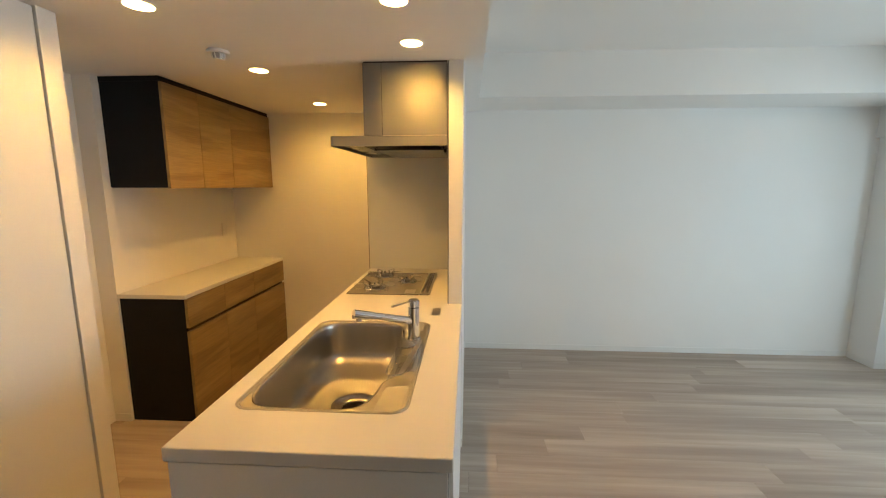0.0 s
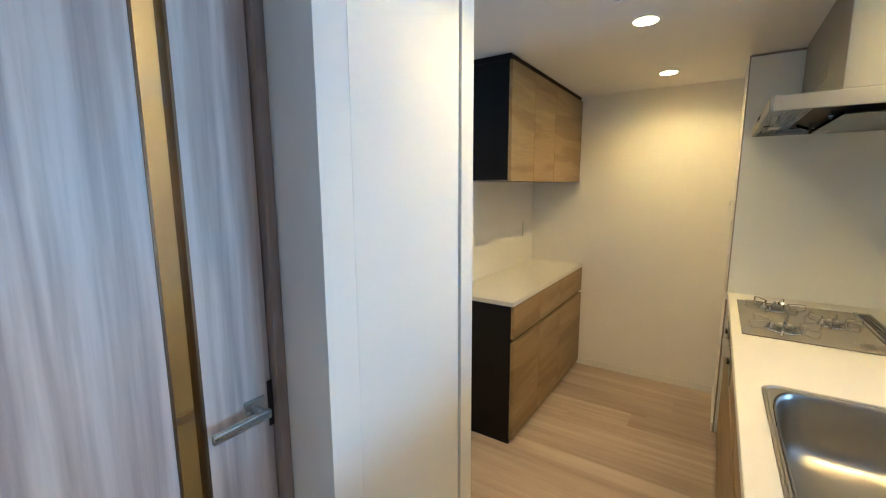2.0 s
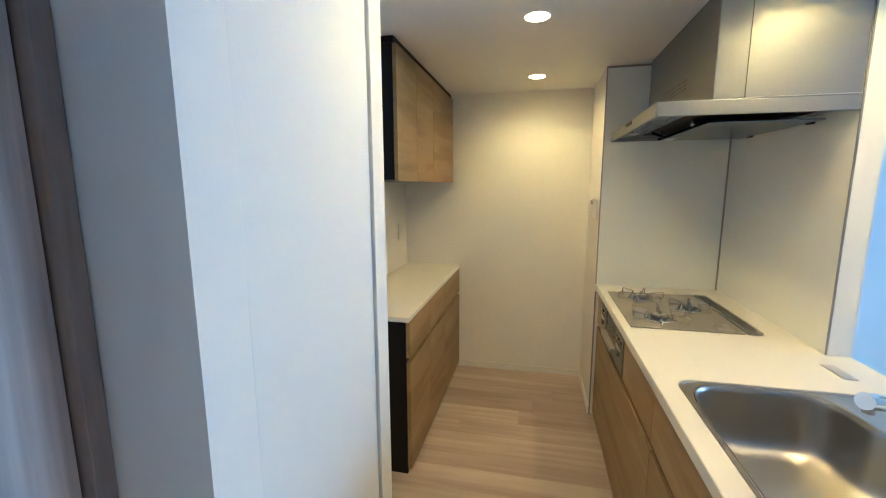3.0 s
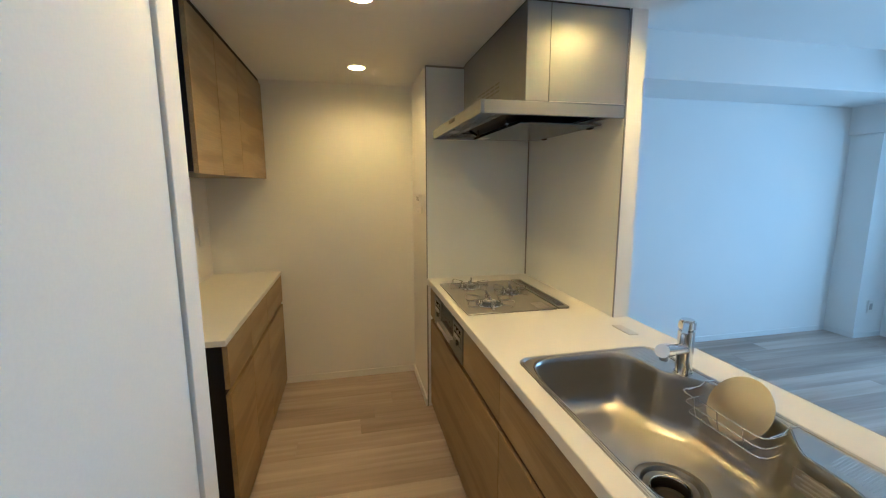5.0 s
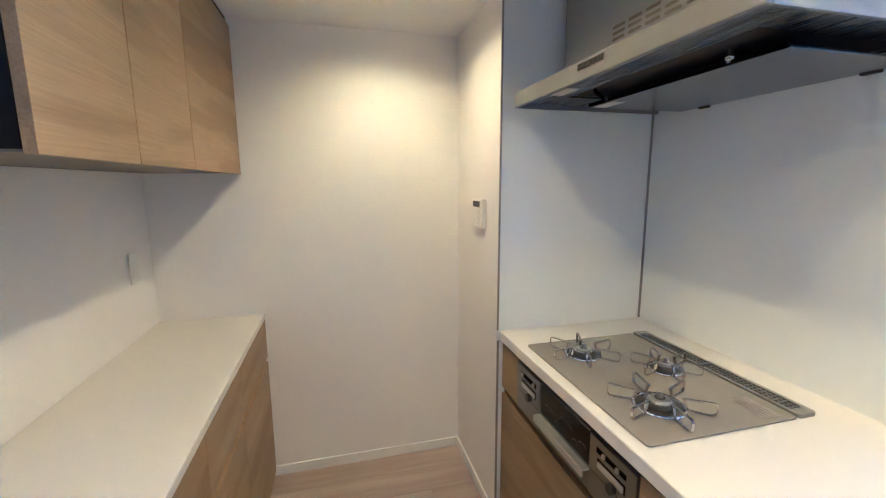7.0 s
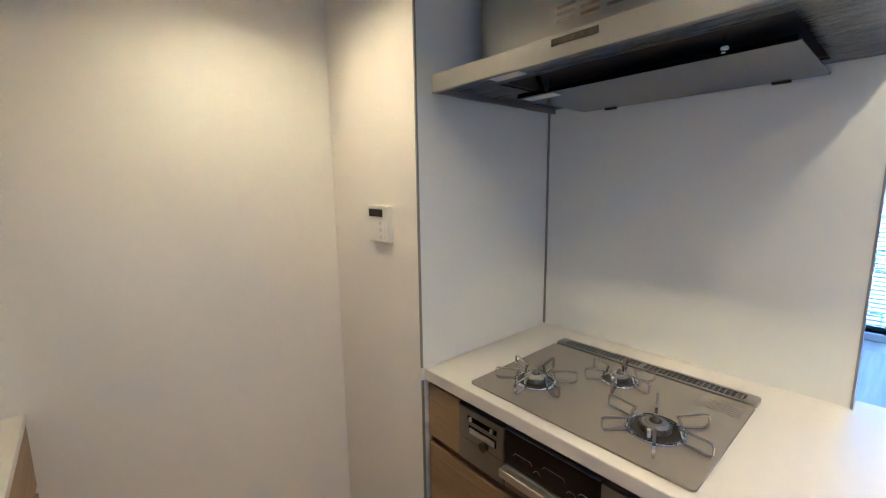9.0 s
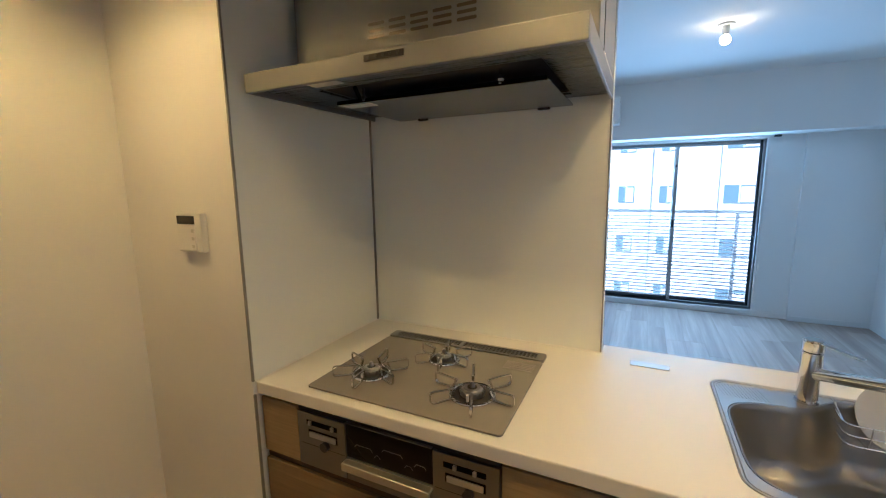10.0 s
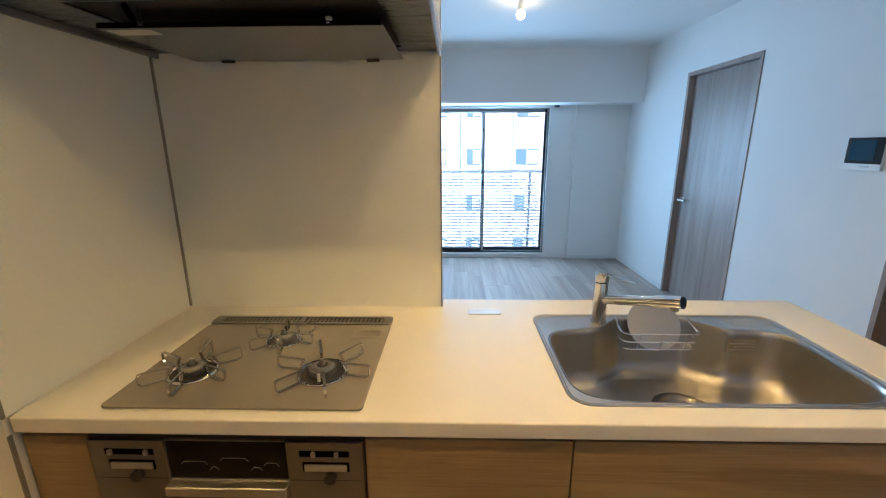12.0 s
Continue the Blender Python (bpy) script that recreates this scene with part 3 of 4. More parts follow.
sink = thing("kitchen_sink", (0, 0, H), "brushed steel kitchen sink set into the worktop", "sink")
rim_out = rounded(SX0 + 0.001, SX1 - 0.001, SY0 + 0.001, SY1 - 0.001, 0.055, 8)
part("flange", slab(rim_out, -0.006, -0.0025, [bowl_outline(-0.002)]), RIM_STEEL, sink, "satin steel rim")
for d in (0.0045, 0.0105):
    pts = [(x, y, -0.002) for x, y in rounded(SX0 + d, SX1 - d, SY0 + d, SY1 - d, 0.052 - d * 0.6, 8)]
    part("ridge", wire(pts, 0.0027, True, 6), RIM_STEEL, sink, smooth=True)
levels = [(0.0, -0.0024), (0.003, -0.003), (0.006, -0.007), (0.008, -0.02), (0.011, -0.06), (0.014, -0.11), (0.017, -0.142), (0.023, -0.160), (0.034, -0.175), (0.05, -0.184), (0.07, -0.188)]
loops = [[(x, y, z) for x, y in bowl_outline(s, bulge=0.084 if z > -0.1 else 0.066)] for s, z in levels]
DX, DY = -0.525, 1.325


def ring(r, z, n=160):
    """A ring round the drain whose points follow the bowl's."""
    out = []
    for x, y in bowl_outline(0.1, n):
        a = math.atan2(y - DY, x - DX)
        out.append((DX + r * math.cos(a), DY + r * math.sin(a), z))
    return out


loops += [ring(0.098, -0.192), ring(0.09, -0.194)]
part("bowl", loft(loops), STEEL, sink, smooth=True)
drain = part("drain", loft([ring(r, z) for r, z in ((0.09, -0.194), (0.086, -0.1925), (0.074, -0.1935), (0.07, -0.198), (0.066, -0.203), (0.058, -0.204), (0.052, -0.208), (0.05, -0.25))], True), STEEL_DARK, sink, "round steel drain ring", smooth=True)
part("basket_rim", wire([(DX + 0.049 * math.cos(a), DY + 0.049 * math.sin(a), -0.207) for a in (2 * math.pi * k / 40 for k in range(40))], 0.003, True), CHROME, drain, smooth=True)
part("basket", cyl((DX, DY, -0.246), 0.046, 0.012, seg=32, bevel=0.003), IRON, drain)
part("drain_hole", cyl((DX, DY, -0.234), 0.028, 0.002, seg=24), DARK, drain)
for k in range(24):
    y = 0.957 + 0.0062 * k
    part("tread", rod((-0.366 + 0.0005 * k, y, -0.0026), (-0.283, y + 0.016, -0.0026), 0.0011, 6), RIM_STEEL, sink)
for k in range(13):
    y = 1.618 + 0.0085 * k
    part("tread", rod((-0.366, y, -0.0026), (-0.29, y + 0.016, -0.0026), 0.0011, 6), RIM_STEEL, sink)
lab = part("label", box(-0.3925, -0.3915, 1.045, 1.14, -0.075, -0.028), WORN, sink, "worn grey paper label")
for k in range(4):
    part("print_line", box(-0.3932, -0.3925, 1.053, 1.132 - 0.012 * (k % 2), -0.068 + 0.0105 * k, -0.064 + 0.0105 * k), GREY_PLASTIC, lab)

# faucet
FX, FY = -0.319, 1.53
fa = thing("faucet", (FX, FY, H), "chrome single-lever kitchen faucet", "faucet")
part("base_ring", cyl((0, 0, -0.004), 0.027, 0.01, bevel=0.002), CHROME, fa, smooth=True)
part("body", cyl((0, 0, 0.0), 0.0235, 0.138, bevel=0.002), CHROME, fa, smooth=True)
part("cap", cyl((0, 0, 0.140), 0.0242, 0.032, bevel=0.005), CHROME, fa, smooth=True)
tip = Vector((-0.212, -0.146, 0.15))
root = Vector((0, 0, 0.078))
way = (tip - root).normalized()
sp = part("spout", rod(root, tip, 0.0158, 28), CHROME, fa, smooth=True)
part("spray_head", rod(tip - way * 0.075, tip + way * 0.004, 0.0182, 28), CHROME, sp, smooth=True)
part("nozzle", rod(tip - way * 0.018 + Vector((0, 0, -0.026)), tip - way * 0.018, 0.011, 20), GREY_PLASTIC, sp)
blade = box(0.0, 0.108, -0.008, 0.008, -0.002, 0.002, 0.0015)
bmesh.ops.transform(blade, matrix=Matrix.Translation((0, 0, 0.168)) @ Matrix.Rotation(radians(222.7), 4, "Z") @ Matrix.Rotation(radians(5), 4, "Y"), verts=blade.verts)
part("lever", blade, CHROME, fa)

# wire rack with a steel plate leaning in it
rack = thing("sink_rack", (-0.348, 1.342, H), "steel wire rack hooked on the sink's edge", "rack")
for k, (z, front) in enumerate(((-0.018, -0.035), (-0.048, -0.03), (-0.078, -0.022))):
    w = 0.126 - 0.005 * k
    pts = [(0.05, w, z + 0.006), (0.0, w, z), (front + 0.02, w, z), (front + 0.006, w - 0.006, z), (front, w - 0.02, z), (front, -w + 0.02, z), (front + 0.006, -w + 0.006, z), (front + 0.02, -w, z), (0.0, -w, z), (0.05, -w, z + 0.006)]
    part("rail", wire(pts, 0.0018), CHROME, rack, smooth=True)
for y in (-0.075, 0.0, 0.075):
    part("upright", wire([(-0.036, y, -0.016), (-0.032, y, -0.05), (-0.022, y, -0.08), (0.03, y, -0.082)], 0.0016), CHROME, rack, smooth=True)
for y in (-0.122, 0.122):
    part("hook", wire([(-0.01, y, -0.02), (0.03, y, -0.012), (0.05, y, 0.0), (0.085, y, -0.002), (0.09, y, -0.0045)], 0.0022), CHROME, rack, smooth=True)
disc = thing("drain_cover_plate", (-0.314, 1.341, H - 0.014), "round matt steel plate leaning in the sink rack", "plate")
disc.matrix_basis = pose(-0.314, 1.341, H - 0.014, 0, -57, 0)
part("disc", cyl((0, 0, -0.001), 0.088, 0.0025, seg=48, bevel=0.0008), PLATE, disc)


# ---- gas hob ----
hob = thing("gas_hob", (-0.567, 2.522, H), "grey glass built-in gas hob with three burners", "hob")
part("glass_top", slab(rounded(-0.252, 0.19, -0.301, 0.301, 0.012, 5), 0.0008, 0.007, (), 0.002), HOB, hob)
part("rear_strip", slab(rounded(0.191, 0.252, -0.301, 0.301, 0.012, 5), 0.0008, 0.011, [rounded(0.203, 0.24, -0.272, 0.272, 0.008, 4)], 0.001), HOB_METAL, hob, "grey metal vent strip")
part("vent_well", box(0.203, 0.24, -0.272, 0.272, 0.001, 0.003), DARK, hob)
for k in range(40):
    y = -0.266 + 0.0136 * k
    if abs(y + 0.002) > 0.006:
        part("vent_bar", box(0.204, 0.239, y, y + 0.004, 0.004, 0.0095), HOB_METAL, hob)
part("vent_bridge", box(0.203, 0.24, -0.006, 0.006, 0.004, 0.0112, 0.001), HOB_METAL, hob)
for x in (0.2135, 0.2275):
    part("vent_rib", box(x, x + 0.003, -0.27, 0.27, 0.006, 0.0098), HOB_METAL, hob)
lab = part("label", box(0.095, 0.158, -0.285, -0.19, 0.0071, 0.0074), HOB_PRINT, hob, "faded grey printed label")
for k in range(5):
    part("print_line", box(0.101 + 0.011 * k, 0.104 + 0.011 * k, -0.279, -0.2 - 0.01 * (k % 3), 0.0074, 0.0077), HOB_METAL, lab)


def burner(x, y, size, turn):
    b = part("burner", cyl((0, 0, 0.006), 0.06 * size, 0.004, seg=40, bevel=0.001), IRON, hob, "burner with wire pan supports")
    b.matrix_basis = pose(x, y, 0, 0, 0, turn)
    ringp = [(0.062 * size * math.cos(a), 0.062 * size * math.sin(a), 0.010) for a in (2 * math.pi * k / 40 for k in range(40))]
    part("ring", wire(ringp, 0.004, True), CHROME, b, "polished steel ring", smooth=True)
    part("head", cyl((0, 0, 0.009), 0.034 * size, 0.015, seg=36, bevel=0.002), HOB_METAL, b, smooth=True)
    for k in range(18):
        a = 2 * math.pi * k / 18
        c, q = 0.0335 * size * math.cos(a), 0.0335 * size * math.sin(a)
        part("flame_tooth", cyl((c, q, 0.0185), 0.0026, 0.0075, seg=6), HOB_METAL, b)
    part("crown", cyl((0, 0, 0.024), 0.03 * size, 0.007, seg=36, bevel=0.002, top=0.024 * size), HOB_METAL, b, smooth=True)
    part("crown_well", cyl((0, 0, 0.0308), 0.014 * size, 0.0006, seg=24), IRON, b)
    part("sensor", cyl((0, 0, 0.03), 0.0078, 0.017, seg=20, bevel=0.002, top=0.0055), HOB_METAL, b, smooth=True)
    part("igniter", cyl((-0.042 * size, 0.012, 0.009), 0.004, 0.02, seg=12), PLASTIC, b)
    for k in range(6):
        # a loop bent from flat steel strip, its face across the spoke
        prof = ((0.06, 0.0105), (0.112, 0.0085), (0.123, 0.0105), (0.128, 0.017), (0.1285, 0.036), (0.1255, 0.042), (0.118, 0.0435), (0.052, 0.0405), (0.0505, 0.0385), (0.06, 0.018))
        inner = ((0.066, 0.0125), (0.113, 0.0108), (0.1215, 0.0128), (0.1258, 0.0182), (0.1262, 0.035), (0.124, 0.0395), (0.1175, 0.0409), (0.0575, 0.0382), (0.0645, 0.02))
        plate_ = slab([(pr * size, pz) for pr, pz in prof], -0.0032, 0.0032, [[(pr * size, pz) for pr, pz in inner]])
        bmesh.ops.transform(plate_, matrix=Matrix.Rotation(radians(60 * k), 4, "Z") @ Matrix.Rotation(radians(90), 4, "X"), verts=plate_.verts)
        part("pan_support", plate_, SUPPORT, b, "polished flat steel loop")


burner(-0.104, -0.168, 1.0, 20)
burner(-0.108, 0.17, 0.92, 8)
burner(0.073, 0.004, 0.78, 14)

# its control front
FXF = -0.27
part("front_gap", box(FXF - 0.0, FXF + 0.012, -0.305, 0.322, -0.062, -0.045), DARK, hob)
panel_l = part("control_panel", box(FXF - 0.008, FXF + 0.012, 0.146, 0.32, -0.232, -0.062, 0.0015), HOB_FACE, hob, "grey control panel with a push dial")
panel_r = part("control_panel", box(FXF - 0.008, FXF + 0.012, -0.304, -0.13, -0.232, -0.062, 0.0015), HOB_FACE, hob, "grey control panel with two push dials")
part("lower_face", box(FXF - 0.006, FXF + 0.012, -0.128, 0.144, -0.232, -0.165, 0.0015), HOB_FACE, hob)
part("grill_window", box(FXF - 0.004, FXF + 0.01, -0.128, 0.144, -0.163, -0.06, 0.001), GLASS_DARK, hob, "dark glass grill window")
part("window_frame", box(FXF - 0.0075, FXF + 0.01, -0.128, 0.144, -0.0615, -0.058, 0.0008), HOB_FACE, hob)
grill = part("grill_handle", box(FXF - 0.03, FXF - 0.023, -0.13, 0.146, -0.192, -0.168, 0.003), STEEL_MATT, hob, "wide steel grill handle")
part("handle_lip", box(FXF - 0.029, FXF - 0.004, -0.13, 0.146, -0.174, -0.169, 0.002), STEEL_MATT, grill)
for k, (y0, y1, z) in enumerate(((0.115, 0.055, -0.118), (0.05, 0.03, -0.132), (0.025, -0.04, -0.108), (-0.045, -0.07, -0.132), (-0.075, -0.11, -0.12))):
    part("grill_rack", wire([(FXF - 0.0046, y0, z - 0.008), (FXF - 0.0046, y0 - 0.006, z), (FXF - 0.0046, y1 + 0.006, z), (FXF - 0.0046, y1, z - 0.008)], 0.0009, False, 6), HOB_IN, hob, smooth=True)
for pnl, c in ((panel_l, 0.228), (panel_r, -0.216)):
    part("slot", box(FXF - 0.0088, FXF - 0.006, c - 0.056, c + 0.056, -0.098, -0.083), PITCH, pnl)
    for s in ((-0.04, 0.042) if c > 0 else (-0.028, 0.024)):
        part("slider", box(FXF - 0.015, FXF - 0.008, c + s - 0.0045, c + s + 0.0045, -0.0965, -0.084, 0.001), NICKEL, pnl)
    part("lever_key", box(FXF - 0.013, FXF - 0.008, c - 0.05, c + 0.046, -0.134, -0.1175, 0.0015), STEEL_MATT, pnl)
    part("key_recess", box(FXF - 0.0086, FXF - 0.006, c - 0.055, c + 0.051, -0.1365, -0.112), PITCH, pnl)
    part("dial", cyl((FXF - 0.02, c - 0.012, -0.150), 0.014, 0.014, "x", 24, 0.001), IRON, pnl)
    part("seam", box(FXF - 0.0083, FXF - 0.0075, c - 0.08, c + 0.08, -0.162, -0.1605), DARK, pnl)


# ---- range hood ----
hood = thing("range_hood", (-0.2, 2.51, 1.7), "silver-grey slim range hood over the hob", "range hood")
part("chimney", box(-0.442, -0.004, -0.451, 0.437, 0.062, 0.424, 0.003), HOOD, hood)
# dark filler: the gap's shade under the ceiling is put into its colour
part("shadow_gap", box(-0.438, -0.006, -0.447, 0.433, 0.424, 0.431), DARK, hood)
part("seam", box(-0.3445, -0.3425, -0.4525, -0.4505, 0.064, 0.422), DARK, hood)
part("seam", box(-0.34, -0.006, -0.4525, -0.4505, 0.062, 0.065), NICKEL, hood)
part("canopy_top", box(-0.62, -0.004, -0.451, 0.464, 0.054, 0.062, 0.002), HOOD, hood)
part("fascia", box(-0.622, -0.607, -0.452, 0.465, 0.010, 0.0615, 0.003), HOOD, hood)
for y in (-0.452, 0.455):
    part("side_rim", box(-0.607, -0.004, y, y + 0.01, 0.010, 0.060, 0.002), HOOD, hood)
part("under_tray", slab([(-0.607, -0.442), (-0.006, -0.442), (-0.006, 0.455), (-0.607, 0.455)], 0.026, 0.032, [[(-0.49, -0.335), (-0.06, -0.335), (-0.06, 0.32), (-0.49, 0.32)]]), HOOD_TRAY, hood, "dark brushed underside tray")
# solid block whose dark colour paints the unlit hollow over the baffle
part("fan_cavity_shade", box(-0.488, -0.062, -0.333, 0.318, 0.034, 0.052), DARK, hood)
part("baffle_lip", box(-0.414, -0.408, -0.33, 0.313, -0.003, 0.008), PITCH, hood)
part("swing_arm", rod((-0.47, 0.2, 0.026), (-0.41, 0.225, 0.004), 0.006, 10), PITCH, hood)
part("baffle_plate", box(-0.41, -0.03, -0.335, 0.318, -0.004, 0.002, 0.0015), HOOD_IN, hood, "dark grey baffle plate")
for y in (-0.24, 0.22):
    part("clip", box(-0.034, -0.02, y - 0.02, y + 0.02, -0.008, 0.012, 0.002), DARK, hood)
for y in (-0.217, 0.205):
    pin = part("hanger", cyl((-0.424, y, -0.001), 0.0045, 0.036, seg=12), CHROME if y < 0 else IRON, hood)
    part("clip_block", box(-0.43, -0.418, y - 0.008, y + 0.005, 0.004, 0.011, 0.002), PLASTIC if y < 0 else DARK, pin)
part("notice_sticker", box(-0.4, -0.355, 0.2, 0.305, -0.005, -0.0042), LABEL, hood, "white notice sticker")
part("lamp_cover", box(-0.57, -0.53, 0.19, 0.29, 0.023, 0.0262, 0.001), LABEL, hood, "pale lamp cover")
part("sensor", cyl((-0.585, 0.14, 0.0225), 0.012, 0.004, seg=20), DARK, hood)
sw_ = part("switch_panel", box(-0.6245, -0.6215, -0.055, 0.054, 0.038, 0.0525, 0.001), DARK, hood, "black push-button strip")
for k in range(5):
    part("button", cyl((-0.6262, -0.04 + 0.02 * k, 0.0455), 0.0035, 0.002, "x", 14), IRON, sw_)
for g in range(5):
    for r in range(3):
        y, z = -0.161 + 0.068 * g, 0.156 + 0.017 * r
        part("vent_slot", slab(rounded(y, y + 0.054, z, z + 0.0085, 0.004, 3), 0, 0.0012), HOB_IN, hood).matrix_basis = Matrix(((0, 0, -1, -0.4415), (1, 0, 0, 0), (0, 1, 0, 0), (0, 0, 0, 1)))


# ---- cabinets on the far side of the aisle ----
LX = -2.246
upper = thing("wall_cabinet", (LX, 2.248, 1.49), "oak-fronted wall cabinet with black sides", "cabinet")
LEN = NORTH - 2.251
part("body", box(0, 0.36, 0.003, LEN, 0.004, 0.612, 0.001), BLACK, upper)
part("top_filler", box(0, 0.368, 0.001, LEN, 0.612, 0.640), BLACK, upper)
part("bottom_board", box(0.004, 0.36, 0.006, LEN, 0, 0.004), BOARD, upper)
for a, b in ((0, 0.321), (0.323, 0.682), (0.684, LEN)):
    part("door", box(0.363, 0.381, a, b - 0.0005, -0.003, 0.608, 0.0008), OAK, upper)
lower_top = thing("side_worktop", (LX, 2.194, 0.817), "white worktop on the low cabinets", "worktop")
part("slab", box(0, 0.436, 0, NORTH - 2.196, 0, 0.026, 0.003), COUNTER, lower_top)
for i, (a, b) in enumerate(((2.215, 2.612), (2.612, 3.012), (3.012, NORTH - 0.002))):
    t = thing("low_cabinet", (LX, a, 0), "oak-fronted low cabinet with a drawer" + (" and a black side" if i == 0 else ""), "cabinet", "side cabinets")
    w = b - a
    y0 = 0.018 if i == 0 else 0.001
    if i == 0:
        part("side_panel", box(0, 0.412, 0, 0.018, 0.0, 0.816, 0.001), BLACK, t, "black side panel")
    part("body", box(0, 0.397, y0, w - 0.0005, 0.045, 0.816, 0.001), BLACK, t)
    part("kick_board", box(0.0, 0.392, y0, w - 0.0005, 0.0, 0.045), BLACK, t)
    part("finger_groove", box(0.397, 0.411, y0 + 0.001, w, 0.585, 0.635), GROOVE, t, "dark brown finger groove")
    part("drawer", box(0.414, 0.434, 0.001, w - 0.0015, 0.628, 0.813, 0.0012), OAK, t)
    part("door", box(0.414, 0.434, 0.001, w - 0.0015, 0.03, 0.604, 0.0012), OAK, t)

outlet = thing("wall_socket", (-2.246, 3.37, 1.12), "white double wall socket above the side worktop", "socket")
part("plate", box(0, 0.007, -0.035, 0.035, -0.06, 0.06, 0.002), PLASTIC, outlet)
for z in (-0.024, 0.024):
    part("insert", box(0.006, 0.0085, -0.017, 0.017, z - 0.018, z + 0.018, 0.001), TRIM, outlet)
outlet2 = thing("wall_socket", (3.44, 3.299, 0.30), "white wall socket low on the column", "socket")
part("plate", box(-0.035, 0.035, -0.007, 0, -0.06, 0.06, 0.002), PLASTIC, outlet2)
part("insert", box(-0.017, 0.017, -0.009, -0.006, -0.03, 0.03, 0.001), GREY_PLASTIC, outlet2)

ctrl = thing("heater_controller", (-0.862, 3.19, 1.316), "white water-heater remote with a small dark display", "remote")
part("case", box(-0.02, 0, -0.052, 0.066, -0.06, 0.06, 0.003), PLASTIC, ctrl)
part("display", box(-0.0212, -0.019, -0.022, 0.06, 0.026, 0.051), SCREEN, ctrl, "dark display")
part("flap", box(-0.0225, -0.019, -0.026, 0.06, -0.054, 0.02, 0.001), TRIM, ctrl)
for y, z in ((-0.012, 0.006), (-0.012, -0.018), (-0.012, -0.042)):
    part("print_mark", box(-0.0229, -0.0222, y - 0.006, y + 0.006, z - 0.005, z + 0.005), LABEL, ctrl)

inter = thing("intercom", (0.585, SOUTH, 1.385), "wall intercom with a black screen on a white case", "intercom")
part("case", box(-0.1, 0.1, 0, 0.02, -0.085, 0.075, 0.004), PLASTIC, inter)
part("bezel", box(-0.098, 0.095, 0.019, 0.024, -0.052, 0.078, 0.002), SCREEN, inter, "black glass bezel")
part("display", box(-0.06, 0.075, 0.0235, 0.025, -0.035, 0.064), SCREEN_BLUE, inter)
for k in range(4):
    part("print_mark", box(-0.04 + 0.014 * k, -0.031 + 0.014 * k, 0.0195, 0.0206, -0.069, -0.063), GREY_PLASTIC, inter)

ac = thing("air_conditioner", (3.249, 2.62, 2.17), "white wall air conditioner on the beam", "air conditioner")
part("case", box(-0.2, 0, -0.4, 0.4, -0.135, 0.14, 0.018, seg=4), PLASTIC, ac, smooth=True)
part("flap", box(-0.204, -0.12, -0.36, 0.36, -0.137, -0.128, 0.003), TRIM, ac)
part("screw_cap", cyl((-0.14, -0.4015, 0.09), 0.007, 0.002, "y", 12), GREY_PLASTIC, ac)
part("screw_cap", cyl((-0.14, -0.4015, -0.09), 0.007, 0.002, "y", 12), GREY_PLASTIC, ac)


# ---- lamps and detectors ----
def downlight(x, y, z, light=LAMP):
    d = thing("downlight", (x, y, z), "small round recessed ceiling downlight, lit", "ceiling light", "downlights")
    part("trim_ring", slab(circle(0, 0, 0.056, 40), -0.003, 0.0, [circle(0, 0, 0.0475, 40)], 0.001), TRIM, d)
    part("can", loft([[(px, py, zz) for px, py in circle(0, 0, r, 32)] for r, zz in ((0.0476, -0.002), (0.046, 0.02), (0.046, 0.05))], True), TRIM, d, smooth=True)
    part("diffuser", slab(circle(0, 0, 0.045, 32), 0.023, 0.029, [circle(0, 0, 0.0295, 32)]), LAMP_RIM, d, "softly glowing diffuser rim")
    part("lens", slab(circle(0, 0, 0.029, 32), 0.022, 0.029), light, d, "glowing round lens")


for x, y in DOWNLIGHTS:
    downlight(x, y, KC)
downlight(-2.78, 0.4, 2.36, LAMP_HALL)


def detector(x, y, z, label):
    d = thing("smoke_detector", (x, y, z), label, "detector", "detectors")
    part("base", cyl((0, 0, -0.014), 0.05, 0.014, seg=40, bevel=0.004), PLASTIC, d, smooth=True)
    part("cage", cyl((0, 0, -0.035), 0.022, 0.02, seg=24, top=0.028), GREY_PLASTIC, d, "slotted grey sensor cage", smooth=True)
    for k in range(8):
        a = math.pi / 4 * k
        part("rib", rod((0.030 * math.cos(a), 0.030 * math.sin(a), -0.014), (0.024 * math.cos(a), 0.024 * math.sin(a), -0.038), 0.0025, 8), PLASTIC, d)
    part("cap", cyl((0, 0, -0.042), 0.022, 0.005, seg=24, bevel=0.002), PLASTIC, d, smooth=True)


detector(-1.275, 1.852, KC, "round white ceiling smoke detector with a slotted cage")
dm = thing("ceiling_rosette", (1.12, 1.53, LC), "small round white ceiling rosette", "ceiling fitting")
part("cover", cyl((0, 0, -0.024), 0.03, 0.024, seg=36, bevel=0.004, top=0.05), PLASTIC, dm, smooth=True)
bl = thing("ceiling_bulb", (1.715, 1.53, LC), "bare lit bulb in a white ceiling socket", "ceiling light")
part("rosette", cyl((0, 0, -0.012), 0.05, 0.012, seg=36, bevel=0.003), PLASTIC, bl, smooth=True)
part("socket", cyl((0, 0, -0.07), 0.02, 0.058, seg=28, bevel=0.002, top=0.024), PLASTIC, bl, smooth=True)
g = bmesh.new()
bmesh.ops.create_uvsphere(g, u_segments=24, v_segments=14, radius=0.031, matrix=Matrix.Translation((0, 0, -0.098)))
part("bulb", g, BULB, bl, "glowing bulb", smooth=True)


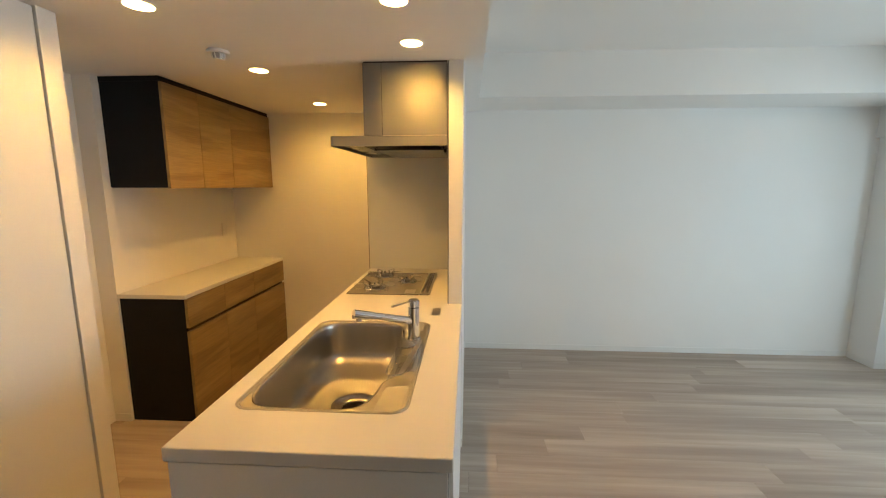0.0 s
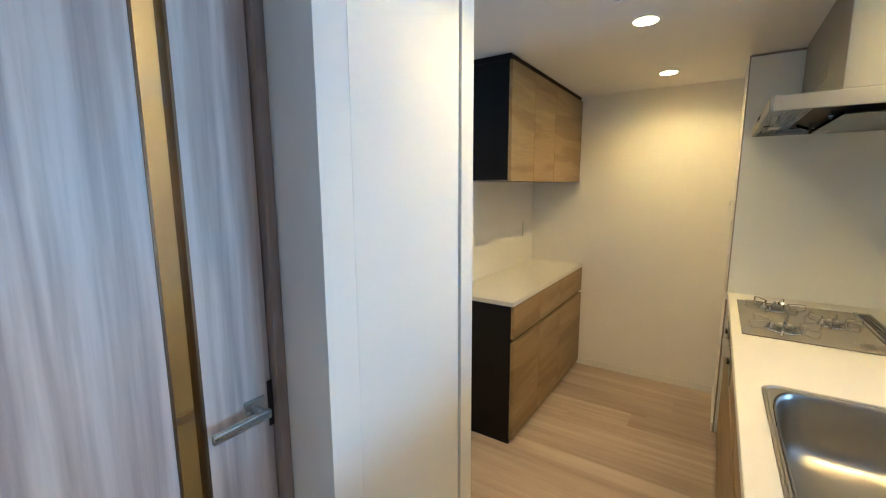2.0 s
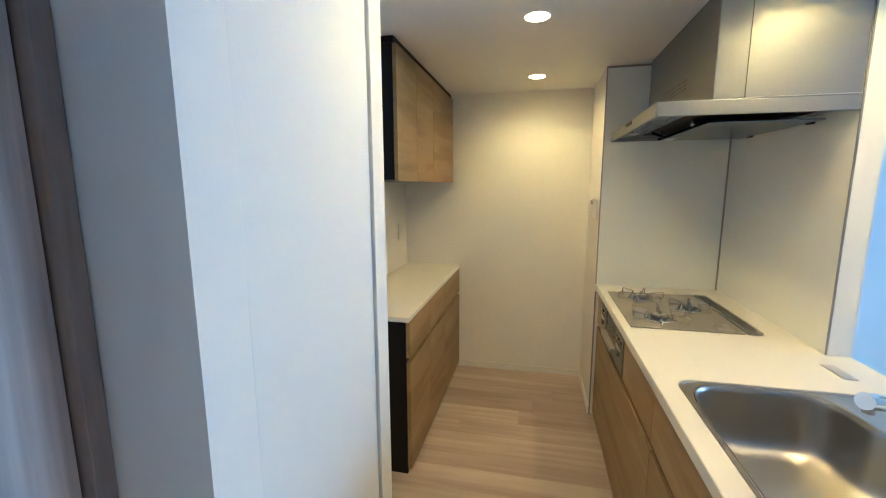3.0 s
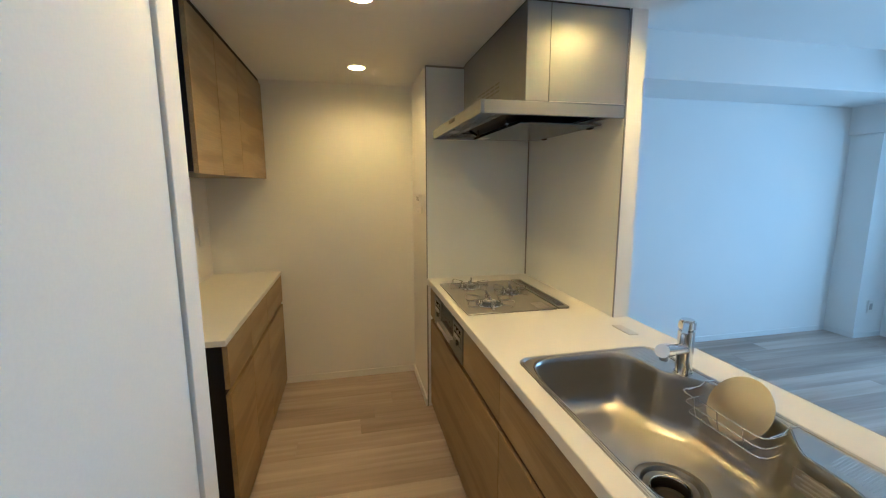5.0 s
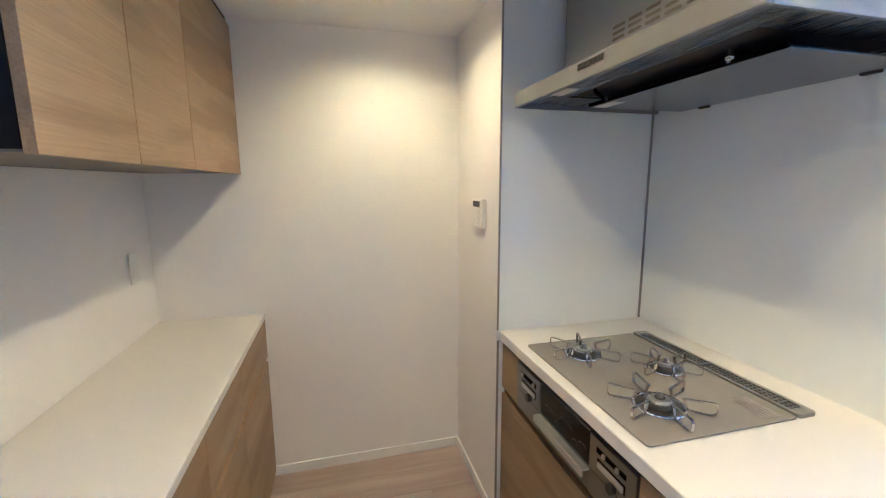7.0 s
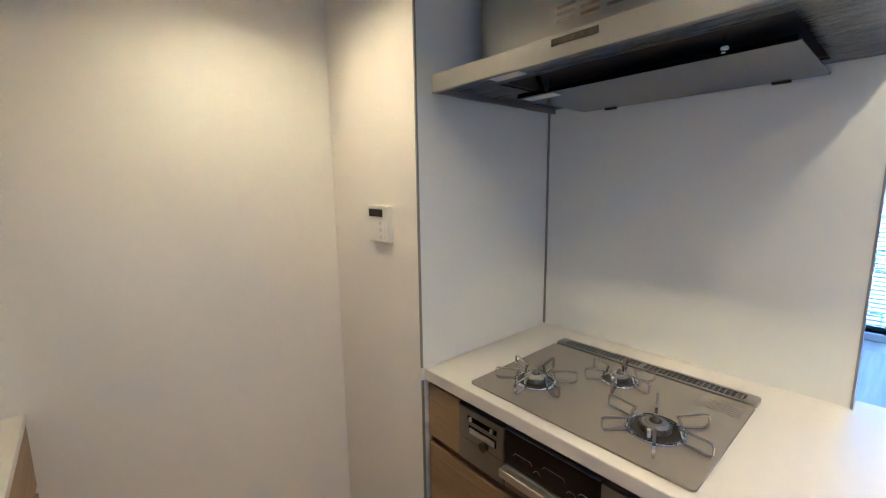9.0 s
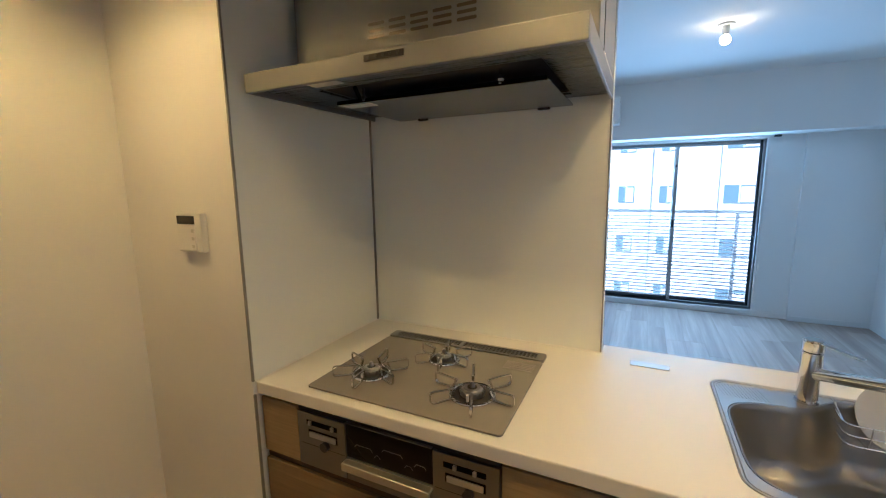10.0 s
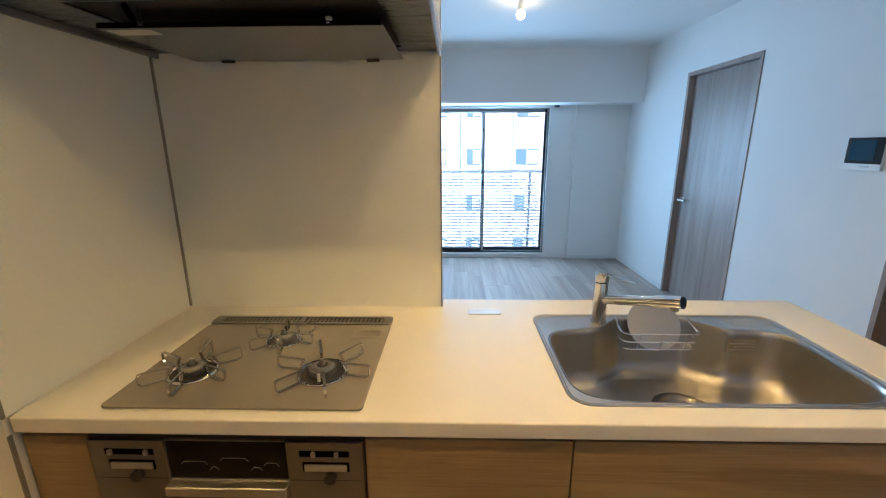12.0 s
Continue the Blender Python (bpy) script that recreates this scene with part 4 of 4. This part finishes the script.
# ---- balcony and the building opposite ----
setting("balcony_floor", box(3.86, 5.0, -1.5, 4.6, -0.5, -0.3), CONCRETE, "grey concrete balcony floor", "balcony")
setting("balcony_ceiling", box(3.86, 5.0, -1.5, 4.6, 2.55, 2.75), CONCRETE, "underside of the balcony above", "balcony")
fence = thing("balcony_railing", (4.8, 1.5, -0.3), "pale grey metal balcony railing with horizontal slats", "railing")
part("top_rail", box(-0.03, 0.03, -2.9, 3.0, 1.32, 1.36, 0.006), RAIL_PAINT, fence)
for y in (-2.4, -0.66, 1.08, 2.8):
    part("post", box(0.012, 0.05, y - 0.02, y + 0.02, 0, 1.32, 0.003), RAIL_PAINT, fence)
for k in range(26):
    part("slat", box(-0.012, 0.012, -2.9, 3.0, 0.05 + 0.0485 * k, 0.066 + 0.0485 * k), RAIL_PAINT, fence)
setting("ground", box(-600, 1200, -900, 900, -12.4, -12.2), ASPHALT, "grey asphalt ground between the buildings", "ground")

FXB = 24.5
bld = thing("apartment_building", (FXB, 0, -12.2), "white tiled apartment building across the street", "building")
part("wall", box(0.25, 12, -22, 26, 0, 24), FACADE, bld)
part("roof", box(-0.1, 12.3, -22.4, 26.4, 24, 24.5), CONCRETE, bld)


def far_window(y, z, w):
    wn_ = part("window", box(0.2, 0.26, y - w / 2, y + w / 2, z, z + 0.95), WIN_FAR, bld)
    part("blind", box(0.19, 0.2, y - w / 2 + 0.05, y - w / 2 + w * 0.45, z + 0.05, z + 0.85), FACADE, wn_)
    part("frame", box(0.15, 0.2, y - 0.03, y + 0.03, z, z + 0.95), FACADE_B, wn_)


for s in range(8):
    z = 12.2 + 0.25 + 2.85 * (s - 4)
    for c in (-2, -1, 0, 1, 2):
        for y, w in ((2.9, 0.85), (0.77, 0.85), (-2.55, 1.4), (-5.0, 0.85)):
            far_window(y + 9.4 * c, z, w)
for c in (-2, -1, 0, 1, 2):
    for y in (-1.3, 1.9):
        part("pipe_strip", box(0.1, 0.25, y - 0.28 + 9.4 * c, y + 0.28 + 9.4 * c, 0, 24), FACADE_B, bld)


# ---- floor planks ----
ROW, LENGTH, TOP = 0.155, 1.455, 0.0
KNOWN = {0: 0.375, 2: 0.935, 4: 1.257, 6: 1.70}


def plank_mesh(length):
    return link_mesh("plank", box(0.0003, length - 0.0003, 0.0003, ROW - 0.0003, -0.012, 0.0, 0.0005, seg=1), FLOOR)


WHOLE = plank_mesh(LENGTH)
rows_rng = random.Random(5)
row = -14
while 2.01 + ROW * row < NORTH:
    y = 2.01 + ROW * row
    start = KNOWN.get(row, 0.375 + 0.222 * row + rows_rng.uniform(-0.15, 0.15))
    x = -2.37 + ((start + 2.37) % LENGTH) - LENGTH
    while x < 3.62:
        a, b = max(x, -2.37), min(x + LENGTH, 3.62)
        if b - a > 0.02:
            me = WHOLE if b - a > LENGTH - 0.001 else plank_mesh(b - a)
            pl = new("plank", me)
            pl.parent = floor
            pl.location = (a, y, TOP)
        x += LENGTH
    row += 1
